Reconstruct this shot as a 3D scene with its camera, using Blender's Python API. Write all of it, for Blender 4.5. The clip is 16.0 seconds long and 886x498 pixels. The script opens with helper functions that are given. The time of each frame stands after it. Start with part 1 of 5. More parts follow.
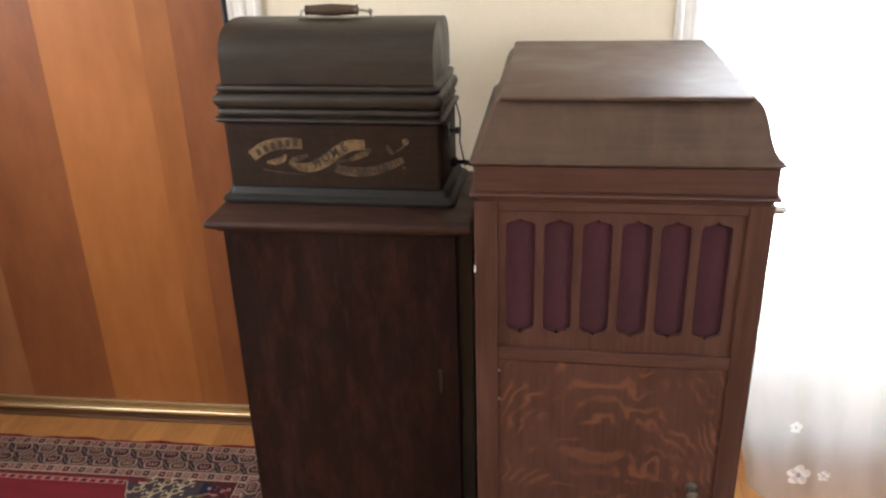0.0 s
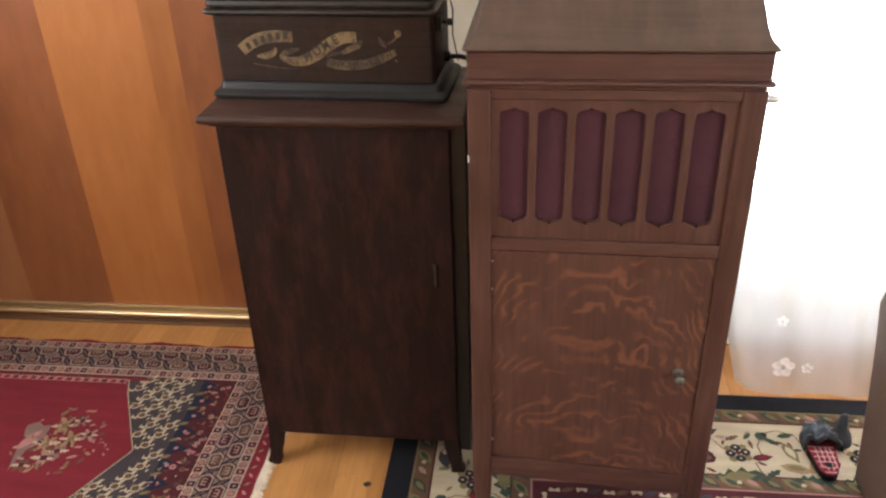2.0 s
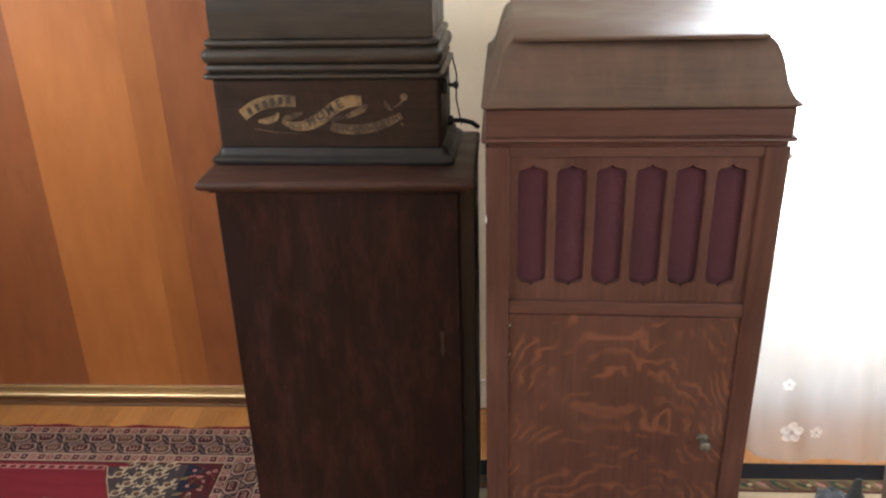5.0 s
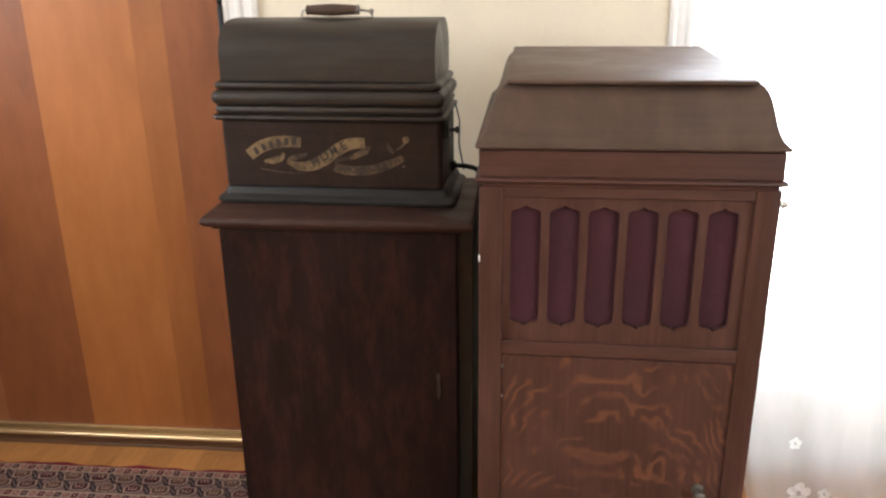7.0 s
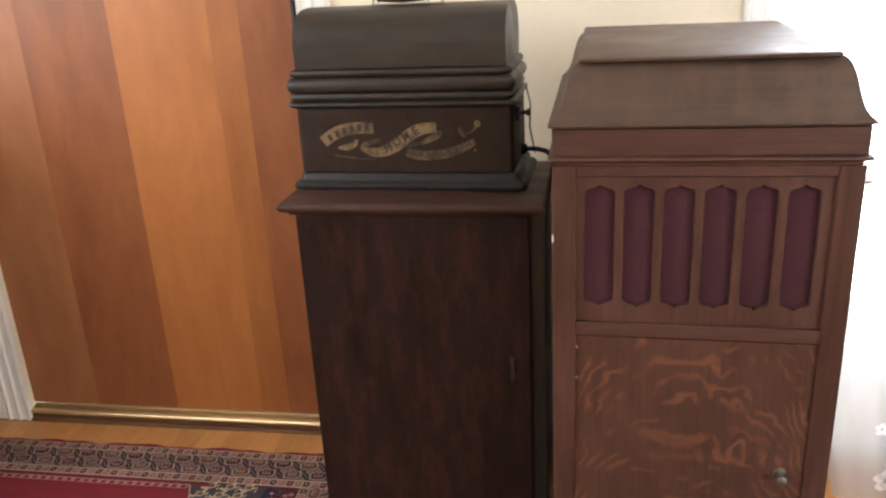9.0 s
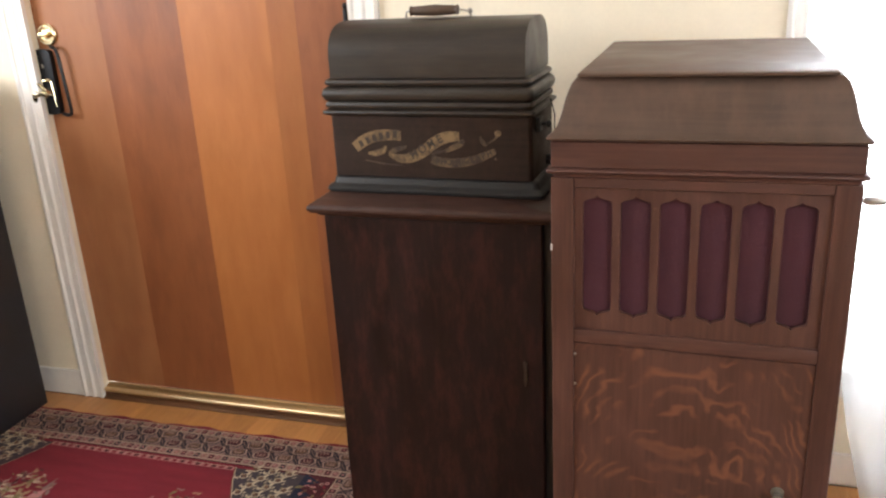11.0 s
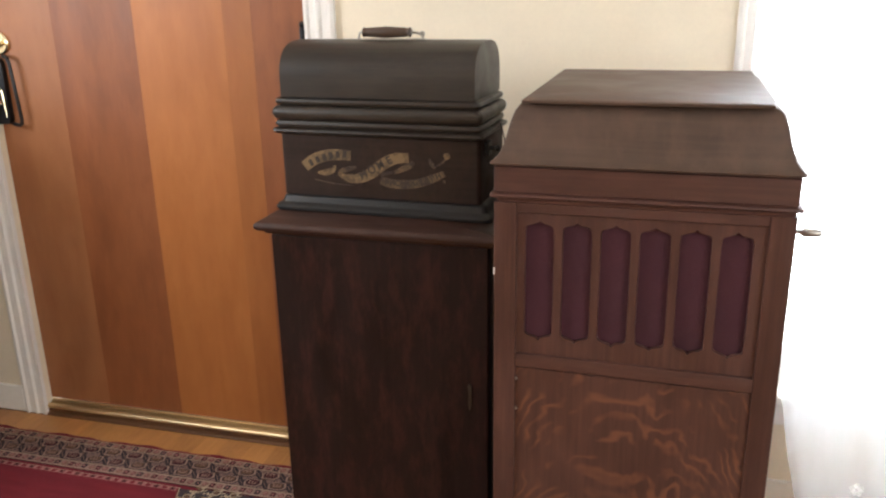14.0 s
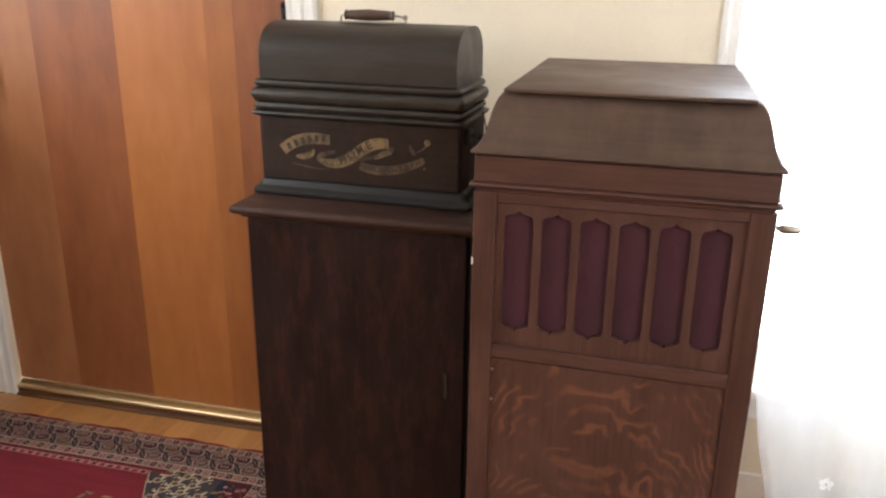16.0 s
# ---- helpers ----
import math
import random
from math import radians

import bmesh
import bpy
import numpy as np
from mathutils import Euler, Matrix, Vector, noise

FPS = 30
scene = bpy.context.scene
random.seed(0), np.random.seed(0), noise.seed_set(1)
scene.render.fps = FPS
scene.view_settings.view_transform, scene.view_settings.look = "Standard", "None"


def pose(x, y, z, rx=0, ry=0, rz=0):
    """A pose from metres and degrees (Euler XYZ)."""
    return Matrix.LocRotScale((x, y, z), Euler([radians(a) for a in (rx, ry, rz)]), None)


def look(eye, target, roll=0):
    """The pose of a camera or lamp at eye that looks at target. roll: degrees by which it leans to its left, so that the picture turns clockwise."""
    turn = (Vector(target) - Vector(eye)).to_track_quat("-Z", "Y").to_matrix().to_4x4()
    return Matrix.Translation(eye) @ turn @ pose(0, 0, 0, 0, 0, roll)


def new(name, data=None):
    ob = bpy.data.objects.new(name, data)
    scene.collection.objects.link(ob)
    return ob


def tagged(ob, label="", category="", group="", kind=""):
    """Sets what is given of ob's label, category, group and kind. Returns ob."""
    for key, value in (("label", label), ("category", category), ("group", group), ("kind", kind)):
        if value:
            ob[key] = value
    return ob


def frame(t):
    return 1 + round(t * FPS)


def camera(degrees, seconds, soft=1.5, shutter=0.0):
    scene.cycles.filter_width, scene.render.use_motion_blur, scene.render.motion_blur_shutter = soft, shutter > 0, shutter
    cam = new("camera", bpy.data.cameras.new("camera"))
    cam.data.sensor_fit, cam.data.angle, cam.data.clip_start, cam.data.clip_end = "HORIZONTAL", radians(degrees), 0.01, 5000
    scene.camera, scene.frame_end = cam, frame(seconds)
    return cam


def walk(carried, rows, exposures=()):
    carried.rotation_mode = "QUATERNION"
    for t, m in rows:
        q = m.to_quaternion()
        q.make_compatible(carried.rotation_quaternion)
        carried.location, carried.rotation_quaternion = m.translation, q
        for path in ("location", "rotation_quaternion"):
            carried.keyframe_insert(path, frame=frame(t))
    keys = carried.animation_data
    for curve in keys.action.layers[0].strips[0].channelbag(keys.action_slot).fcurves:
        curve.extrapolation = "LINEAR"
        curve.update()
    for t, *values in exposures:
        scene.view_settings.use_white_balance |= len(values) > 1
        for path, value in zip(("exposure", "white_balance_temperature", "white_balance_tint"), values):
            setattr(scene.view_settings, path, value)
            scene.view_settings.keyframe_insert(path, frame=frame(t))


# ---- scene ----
cam = camera(56.6, 16.0, soft=2.3)
PATH = [
    (0, (0.0225, 0.0047, 1.4899), (-0.2051, 1.8211, 0.6841), -1.73),
    (0.5, (0.0206, -0.0038, 1.4838), (-0.2027, 1.8062, 0.6630), -1.66),
    (1, (0.0241, -0.0146, 1.4709), (-0.1929, 1.7741, 0.6028), -1.71),
    (1.5, (0.0290, -0.0186, 1.4619), (-0.1789, 1.7410, 0.5342), -1.90),
    (2, (0.0241, -0.0233, 1.4529), (-0.1831, 1.7053, 0.4684), -1.96),
    (2.5, (0.0214, -0.0306, 1.4459), (-0.1859, 1.6763, 0.4244), -1.98),
    (3, (0.0212, -0.0297, 1.4536), (-0.1867, 1.6762, 0.4306), -1.81),
    (3.5, (0.0178, -0.0358, 1.4629), (-0.1880, 1.6955, 0.4830), -1.26),
    (4, (-0.0161, -0.0348, 1.4617), (-0.1983, 1.7167, 0.5134), -1.01),
    (4.5, (-0.0726, -0.0032, 1.4408), (-0.2012, 1.7708, 0.5263), -1.80),
    (5, (-0.0714, 0.0025, 1.4102), (-0.1872, 1.8243, 0.5930), -1.61),
    (5.2, (-0.0482, -0.0044, 1.4034), (-0.1925, 1.8378, 0.6381), -0.82),
    (7.5, (-0.0013, -0.0361, 1.3720), (-0.2006, 1.8376, 0.7016), -0.82),
    (8, (0.0299, -0.0558, 1.3688), (-0.2786, 1.8036, 0.6998), -1.40),
    (8.5, (0.0148, -0.0431, 1.3705), (-0.3465, 1.8016, 0.6875), -2.79),
    (9, (-0.0287, -0.0376, 1.3644), (-0.3663, 1.8096, 0.6759), -3.09),
    (11.5, (0.1681, -0.0636, 1.3704), (-0.4314, 1.7310, 0.7222), -3.03),
    (12, (0.1713, -0.0597, 1.3676), (-0.4007, 1.7498, 0.7363), -3.37),
    (12.5, (0.1730, -0.0582, 1.3690), (-0.3713, 1.7643, 0.7506), -3.18),
    (13, (0.1762, -0.0597, 1.3738), (-0.3499, 1.7718, 0.7666), -2.85),
    (13.5, (0.1793, -0.0559, 1.3728), (-0.3350, 1.7795, 0.7671), -1.86),
    (14, (0.1797, -0.0473, 1.3705), (-0.3183, 1.7900, 0.7570), -0.98),
    (14.5, (0.1766, -0.0449, 1.3743), (-0.3027, 1.7944, 0.7519), -0.48),
    (15, (0.1792, -0.0409, 1.3671), (-0.2902, 1.8009, 0.7446), -0.01),
    (15.5, (0.1755, -0.0237, 1.3696), (-0.2829, 1.8147, 0.7294), 0.38),
    (16, (0.1777, -0.0307, 1.3709), (-0.2692, 1.8080, 0.7234), 0.80),
]
EXPOSURE = [(0.0, 0.09), (1.0, 0.19), (2.0, 0.36), (3.5, 0.37), (4.5, 0.33), (5.2, 0.26), (7.5, 0.14), (8.0, 0.14), (9.0, 0.26), (11.5, 0.28), (12.0, 0.23), (12.5, 0.13), (14.0, 0.08), (16.0, 0.05)]
walk(cam, [(t, look(eye, target, roll)) for t, eye, target, roll in PATH], [(t, stops, 6200, 9) for t, stops in EXPOSURE])

# ---- light ----
world = bpy.data.worlds.new("sky_world")
scene.world = world
world.use_nodes = True
sky = world.node_tree.nodes.new("ShaderNodeTexSky")
sky.sky_type = "NISHITA"
sky.sun_disc = False
sky.sun_elevation, sky.sun_rotation = radians(42), radians(30)
world.node_tree.links.new(sky.outputs[0], world.node_tree.nodes["Background"].inputs[0])
world.node_tree.nodes["Background"].inputs[1].default_value = 0.1


def daylight(name, eye, target, width, height, watts, colour):
    """Sky light that comes in through an opening."""
    lamp = bpy.data.lights.new(name, "AREA")
    lamp.shape, lamp.size, lamp.size_y, lamp.energy, lamp.color = "RECTANGLE", width, height, watts, colour
    ob = new(name, lamp)
    ob.matrix_world = look(eye, target)
    return ob


daylight("window_daylight", (1.10, 2.175, 1.20), (1.0, 0.0, 1.0), 1.36, 1.62, 84, (0.96, 0.98, 1.0))
# East and west lamps stand in unseen openings, added to balance the room's light.
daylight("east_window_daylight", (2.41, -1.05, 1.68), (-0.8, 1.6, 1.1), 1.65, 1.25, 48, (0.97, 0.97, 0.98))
daylight("west_window_daylight", (-2.76, 0.35, 1.78), (-0.9, 2.0, 1.5), 1.45, 1.05, 58, (0.98, 0.97, 0.97))


# ---- materials ----
def material(name):
    m = bpy.data.materials.new(name)
    m.use_nodes = True
    nt = m.node_tree
    return m, nt, nt.nodes["Principled BSDF"]


def node(nt, kind, **values):
    n = nt.nodes.new(kind)
    for key, value in values.items():
        n.inputs[key].default_value = value
    return n


def ramp(nt, source, stops):
    r = nt.nodes.new("ShaderNodeValToRGB")
    els = r.color_ramp.elements
    while len(els) < len(stops):
        els.new(0.5)
    for e, (at, c) in zip(els, stops):
        e.position, e.color = at, (*c, 1) if len(c) == 3 else c
    nt.links.new(source, r.inputs[0])
    return r.outputs[0]


def mixed(nt, a, b, factor, kind="MIX"):
    """a and b: sockets or colours; factor: a socket or a number."""
    m = nt.nodes.new("ShaderNodeMix")
    m.data_type, m.blend_type = "RGBA", kind
    for value, i in ((factor, 0), (a, 6), (b, 7)):
        if isinstance(value, bpy.types.NodeSocket):
            nt.links.new(value, m.inputs[i])
        else:
            m.inputs[i].default_value = value if i == 0 else (*value, 1)
    return m.outputs[2]


def coords(nt, scale, jitter=0.0):
    tc = nt.nodes.new("ShaderNodeTexCoord")
    mp = nt.nodes.new("ShaderNodeMapping")
    mp.inputs["Scale"].default_value = scale
    nt.links.new(tc.outputs["Object"], mp.inputs[0])
    if jitter:
        info = nt.nodes.new("ShaderNodeObjectInfo")
        mul = nt.nodes.new("ShaderNodeVectorMath")
        mul.operation = "SCALE"
        mul.inputs[0].default_value = (jitter, jitter * 0.7, jitter * 1.3)
        nt.links.new(info.outputs["Random"], mul.inputs["Scale"])
        nt.links.new(mul.outputs[0], mp.inputs["Location"])
    return mp.outputs[0]


def relief(nt, bsdf, height, strength, distance=0.002):
    b = node(nt, "ShaderNodeBump", Strength=strength, Distance=distance)
    nt.links.new(height, b.inputs["Height"])
    nt.links.new(b.outputs[0], bsdf.inputs["Normal"])


def wood(name, dark, light, grain=(160, 160, 5), blotch=(9, 9, 3), rough=(0.35, 0.55), bump=0.15, vary=0.0, fleck=None, jitter=3.0, coat=0.0, worn=None, spec=0.5, worn_scale=(58, 58, 24)):
    """Stained wood: fine grain along its long axis, broad blotches, and where asked for the flame figure of a quarter-sawn face."""
    m, nt, bsdf = material(name)
    fine = node(nt, "ShaderNodeTexNoise", Scale=1.0, Detail=5.0, Roughness=0.6)
    nt.links.new(coords(nt, grain, jitter), fine.inputs["Vector"])
    broad = node(nt, "ShaderNodeTexNoise", Scale=1.0, Detail=3.0, Distortion=0.6)
    nt.links.new(coords(nt, blotch, jitter), broad.inputs["Vector"])
    tone = mixed(nt, fine.outputs["Fac"], broad.outputs["Fac"], 0.5)
    colour = ramp(nt, tone, [(0.34, dark), (0.66, light)])
    if fleck:
        pale, scale = fleck
        # the two leaves of veneer mirror each other about the middle joint, nearly
        here = nt.nodes.new("ShaderNodeTexCoord")
        fold = nt.nodes.new("ShaderNodeVectorMath")
        fold.operation = "ABSOLUTE"
        nt.links.new(here.outputs["Object"], fold.inputs[0])
        leaf = nt.nodes.new("ShaderNodeVectorMath")
        leaf.operation = "MULTIPLY_ADD"
        nt.links.new(here.outputs["Object"], leaf.inputs[0])
        leaf.inputs[1].default_value = (0.38, 0.0, 0.0)
        nt.links.new(fold.outputs[0], leaf.inputs[2])
        bent = node(nt, "ShaderNodeTexNoise", Scale=15.0, Detail=2.0)
        nt.links.new(leaf.outputs[0], bent.inputs["Vector"])
        push = nt.nodes.new("ShaderNodeVectorMath")
        push.operation = "MULTIPLY_ADD"
        nt.links.new(bent.outputs["Color"], push.inputs[0])
        push.inputs[1].default_value = (0.05, 0.0, 0.15)
        nt.links.new(leaf.outputs[0], push.inputs[2])
        # the figure runs steeply up along the outer edges
        apart = nt.nodes.new("ShaderNodeSeparateXYZ")
        nt.links.new(fold.outputs[0], apart.inputs[0])
        steep = nt.nodes.new("ShaderNodeMath")
        steep.operation = "POWER"
        steep.inputs[1].default_value = 3.0
        nt.links.new(apart.outputs[0], steep.inputs[0])
        lift = nt.nodes.new("ShaderNodeCombineXYZ")
        rise = nt.nodes.new("ShaderNodeMath")
        rise.operation = "MULTIPLY"
        rise.inputs[1].default_value = 28.0
        nt.links.new(steep.outputs[0], rise.inputs[0])
        nt.links.new(rise.outputs[0], lift.inputs[2])
        raised = nt.nodes.new("ShaderNodeVectorMath")
        raised.operation = "ADD"
        nt.links.new(push.outputs[0], raised.inputs[0])
        nt.links.new(lift.outputs[0], raised.inputs[1])
        wave = node(nt, "ShaderNodeTexWave", Scale=scale, Distortion=2.2, Detail=2.0, **{"Detail Scale": 2.0})
        wave.bands_direction = "Z"
        nt.links.new(raised.outputs[0], wave.inputs["Vector"])
        line = ramp(nt, wave.outputs["Fac"], [(0.50, (0, 0, 0)), (1.0, (1, 1, 1))])
        patch = node(nt, "ShaderNodeTexNoise", Scale=15.0, Detail=2.5)
        nt.links.new(coords(nt, (0.8, 1, 1.5), jitter), patch.inputs["Vector"])
        where = ramp(nt, patch.outputs["Fac"], [(0.44, (0.0, 0.0, 0.0)), (0.64, (1.0, 1.0, 1.0))])
        both = mixed(nt, line, where, 1.0, "MULTIPLY")
        colour = mixed(nt, colour, pale, both)
    if worn:
        spots = node(nt, "ShaderNodeTexNoise", Scale=1.0, Detail=6.0, Roughness=0.7)
        nt.links.new(coords(nt, worn_scale, jitter), spots.inputs["Vector"])
        colour = mixed(nt, colour, worn, ramp(nt, spots.outputs["Fac"], [(0.46, (0, 0, 0)), (0.80, (0.8, 0.8, 0.8))]))
    if vary:
        info = nt.nodes.new("ShaderNodeObjectInfo")
        hue = node(nt, "ShaderNodeHueSaturation")
        scaled = node(nt, "ShaderNodeMapRange")
        scaled.inputs["To Min"].default_value, scaled.inputs["To Max"].default_value = 1 - vary, 1 + vary
        nt.links.new(info.outputs["Random"], scaled.inputs["Value"])
        nt.links.new(scaled.outputs[0], hue.inputs["Value"])
        nt.links.new(colour, hue.inputs["Color"])
        colour = hue.outputs[0]
    nt.links.new(colour, bsdf.inputs["Base Color"])
    nt.links.new(ramp(nt, broad.outputs["Fac"], [(0.3, (rough[0],) * 3), (0.7, (rough[1],) * 3)]), bsdf.inputs["Roughness"])
    bsdf.inputs["Specular IOR Level"].default_value = spec
    bsdf.inputs["Coat Weight"].default_value = coat
    bsdf.inputs["Coat Roughness"].default_value = 0.36
    relief(nt, bsdf, fine.outputs["Fac"], bump)
    return m


def plain(name, colour, rough=0.5, metal=0.0, spread=0.12, scale=40, bump=0.05, sheen=0.0):
    """Paint, metal, leather or enamel with slight smudges and unevenness."""
    m, nt, bsdf = material(name)
    n = node(nt, "ShaderNodeTexNoise", Scale=scale, Detail=4.0)
    nt.links.new(coords(nt, (1, 1, 1)), n.inputs["Vector"])
    big = node(nt, "ShaderNodeTexNoise", Scale=scale * 0.09, Detail=2.0)
    nt.links.new(coords(nt, (1, 1, 1)), big.inputs["Vector"])
    tone = mixed(nt, n.outputs["Fac"], big.outputs["Fac"], 0.55)
    nt.links.new(ramp(nt, tone, [(0.3, tuple(c * (1 - spread) for c in colour)), (0.7, tuple(min(1, c * (1 + spread)) for c in colour))]), bsdf.inputs["Base Color"])
    nt.links.new(ramp(nt, tone, [(0.3, (rough * 0.85,) * 3), (0.7, (min(1, rough * 1.15),) * 3)]), bsdf.inputs["Roughness"])
    bsdf.inputs["Metallic"].default_value = metal
    bsdf.inputs["Sheen Weight"].default_value = sheen
    relief(nt, bsdf, n.outputs["Fac"], bump)
    return m


def pile(name, colour, spread=0.25):
    """Wool pile: knots, streaks of uneven dye and a dull sheen."""
    m, nt, bsdf = material(name)
    knots = node(nt, "ShaderNodeTexNoise", Scale=420.0, Detail=2.0)
    nt.links.new(coords(nt, (1, 1, 1)), knots.inputs["Vector"])
    dye = node(nt, "ShaderNodeTexNoise", Scale=1.0, Detail=3.0)
    nt.links.new(coords(nt, (5, 26, 5)), dye.inputs["Vector"])
    tone = mixed(nt, knots.outputs["Fac"], dye.outputs["Fac"], 0.5)
    nt.links.new(ramp(nt, tone, [(0.32, tuple(c * (1 - spread) for c in colour)), (0.68, tuple(c * (1 + spread) for c in colour))]), bsdf.inputs["Base Color"])
    bsdf.inputs["Roughness"].default_value = 0.95
    bsdf.inputs["Sheen Weight"].default_value = 0.03
    bsdf.inputs["Specular IOR Level"].default_value = 0.15
    relief(nt, bsdf, knots.outputs["Fac"], 0.5, 0.003)
    return m


def cloth(name, colour):
    """Grille cloth with a visible weave."""
    m, nt, bsdf = material(name)
    warp = node(nt, "ShaderNodeTexWave", Scale=170.0, Distortion=0.6)
    warp.bands_direction = "X"
    weft = node(nt, "ShaderNodeTexWave", Scale=150.0, Distortion=0.6)
    weft.bands_direction = "Z"
    for w in (warp, weft):
        nt.links.new(coords(nt, (1, 1, 1)), w.inputs["Vector"])
    fade = node(nt, "ShaderNodeTexNoise", Scale=9.0, Detail=3.0)
    nt.links.new(coords(nt, (1, 1, 0.5)), fade.inputs["Vector"])
    weave = mixed(nt, warp.outputs["Fac"], weft.outputs["Fac"], 0.5)
    tone = mixed(nt, weave, fade.outputs["Fac"], 0.6)
    nt.links.new(ramp(nt, tone, [(0.3, tuple(c * 0.7 for c in colour)), (0.7, tuple(c * 1.3 for c in colour))]), bsdf.inputs["Base Color"])
    bsdf.inputs["Roughness"].default_value = 0.9
    relief(nt, bsdf, weave, 0.4, 0.001)
    return m


def sheer(name, most, white):
    """Thin voile: most light passes, the rest is scattered."""
    m, nt, bsdf = material(name)
    out = nt.nodes["Material Output"]
    clear = node(nt, "ShaderNodeBsdfTransparent")
    veil = node(nt, "ShaderNodeBsdfTranslucent", Color=(white, white, white * 1.01, 1))
    front = node(nt, "ShaderNodeBsdfDiffuse", Color=(white * 0.9, white * 0.9, white * 0.91, 1))
    thread = node(nt, "ShaderNodeTexNoise", Scale=1.0, Detail=3.0)
    nt.links.new(coords(nt, (14, 14, 3)), thread.inputs["Vector"])
    a, b = nt.nodes.new("ShaderNodeMixShader"), nt.nodes.new("ShaderNodeMixShader")
    a.inputs[0].default_value = 0.5
    nt.links.new(veil.outputs[0], a.inputs[1])
    nt.links.new(front.outputs[0], a.inputs[2])
    nt.links.new(ramp(nt, thread.outputs["Fac"], [(0.3, (most - 0.08,) * 3), (0.7, (most,) * 3)]), b.inputs[0])
    nt.links.new(clear.outputs[0], b.inputs[1])
    nt.links.new(a.outputs[0], b.inputs[2])
    nt.links.new(b.outputs[0], out.inputs["Surface"])
    nt.nodes.remove(bsdf)
    return m


WALL = plain("cream_wall_paint", (0.78, 0.70, 0.55), 0.75, spread=0.04, scale=120, bump=0.12)
WHITE = plain("white_trim_paint", (0.80, 0.78, 0.74), 0.45, spread=0.05, scale=60)
CEIL = plain("ceiling_paint", (0.8, 0.78, 0.74), 0.9, spread=0.03, scale=90)
VENEER = [
    wood("veneer_tan", (0.262, 0.103, 0.041), (0.335, 0.138, 0.056), (16, 16, 3), (6, 6, 4), (0.42, 0.56), 0.03, coat=0.08, spec=0.32, worn=(0.25, 0.092, 0.036), worn_scale=(17, 17, 4.5)),
    wood("veneer_red_brown", (0.205, 0.068, 0.024), (0.285, 0.099, 0.035), (16, 16, 3), (6, 6, 4), (0.42, 0.56), 0.03, coat=0.08, spec=0.32, worn=(0.175, 0.055, 0.02), worn_scale=(17, 17, 4.5)),
    wood("veneer_golden", (0.345, 0.122, 0.033), (0.430, 0.163, 0.047), (16, 16, 3), (6, 6, 4), (0.42, 0.56), 0.03, coat=0.08, spec=0.32, worn=(0.33, 0.115, 0.026), worn_scale=(17, 17, 4.5)),
    wood("veneer_amber", (0.280, 0.098, 0.027), (0.365, 0.135, 0.038), (16, 16, 3), (6, 6, 4), (0.42, 0.56), 0.03, coat=0.08, spec=0.32, worn=(0.265, 0.085, 0.022), worn_scale=(17, 17, 4.5)),
]
FLOOR = wood("oiled_oak_floor", (0.37, 0.160, 0.047), (0.52, 0.255, 0.083), (130, 6, 130), (9, 2.5, 9), (0.34, 0.48), 0.06, vary=0.10, jitter=11.0, coat=0.15)
SUBFLOOR = plain("floor_joint_dark", (0.09, 0.045, 0.02), 0.8)
# oak made dark to hold the shade below the brass nose
SHADED_SADDLE = wood("dark_oak_saddle", (0.095, 0.042, 0.018), (0.165, 0.075, 0.031), (6, 130, 130), (3, 9, 9), (0.4, 0.55), 0.06)
BRASS = plain("brushed_brass", (0.74, 0.59, 0.35), 0.38, 1.0, 0.10, 70, 0.04)
# browner brass: the reflected door is put into this colour
DOORTONE_BRASS = plain("aged_brass", (0.34, 0.24, 0.12), 0.5, 1.0, 0.15, 60, 0.05)
SHINY = plain("polished_brass", (0.84, 0.74, 0.50), 0.14, 1.0, 0.06, 50, 0.02)
BLACKMETAL = plain("black_metal", (0.018, 0.018, 0.020), 0.38, 0.6, 0.25, 60)
STEEL = plain("dull_steel", (0.35, 0.33, 0.30), 0.35, 1.0, 0.2, 70)
AGED = plain("blackened_brass", (0.050, 0.040, 0.030), 0.5, 0.7, 0.3, 120)
TARNISH = plain("tarnished_metal", (0.15, 0.14, 0.12), 0.45, 0.8, 0.35, 90)
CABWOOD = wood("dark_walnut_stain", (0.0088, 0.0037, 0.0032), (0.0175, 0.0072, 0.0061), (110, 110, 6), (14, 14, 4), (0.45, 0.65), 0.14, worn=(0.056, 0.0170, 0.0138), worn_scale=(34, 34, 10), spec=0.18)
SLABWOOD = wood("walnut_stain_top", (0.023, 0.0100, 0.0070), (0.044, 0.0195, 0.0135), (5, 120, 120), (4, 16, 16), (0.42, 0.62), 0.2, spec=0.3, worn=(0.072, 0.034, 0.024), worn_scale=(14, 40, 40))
PHONO = wood("old_oak_stain", (0.0155, 0.0118, 0.0090), (0.031, 0.0240, 0.0182), (5, 130, 130), (5, 15, 15), (0.36, 0.52), 0.16, spec=0.38, worn=(0.040, 0.030, 0.022), worn_scale=(10, 60, 60))
PHONOFRONT = wood("old_dark_oak_front", (0.0150, 0.0082, 0.0060), (0.028, 0.0155, 0.0112), (5, 130, 130), (6, 15, 15), (0.42, 0.60), 0.10, worn=(0.036, 0.019, 0.013), spec=0.22)
EBONIZED = wood("blackened_base_stain", (0.0090, 0.0082, 0.0080), (0.0175, 0.0160, 0.0155), (5, 130, 130), (6, 15, 15), (0.38, 0.55), 0.14, spec=0.35)
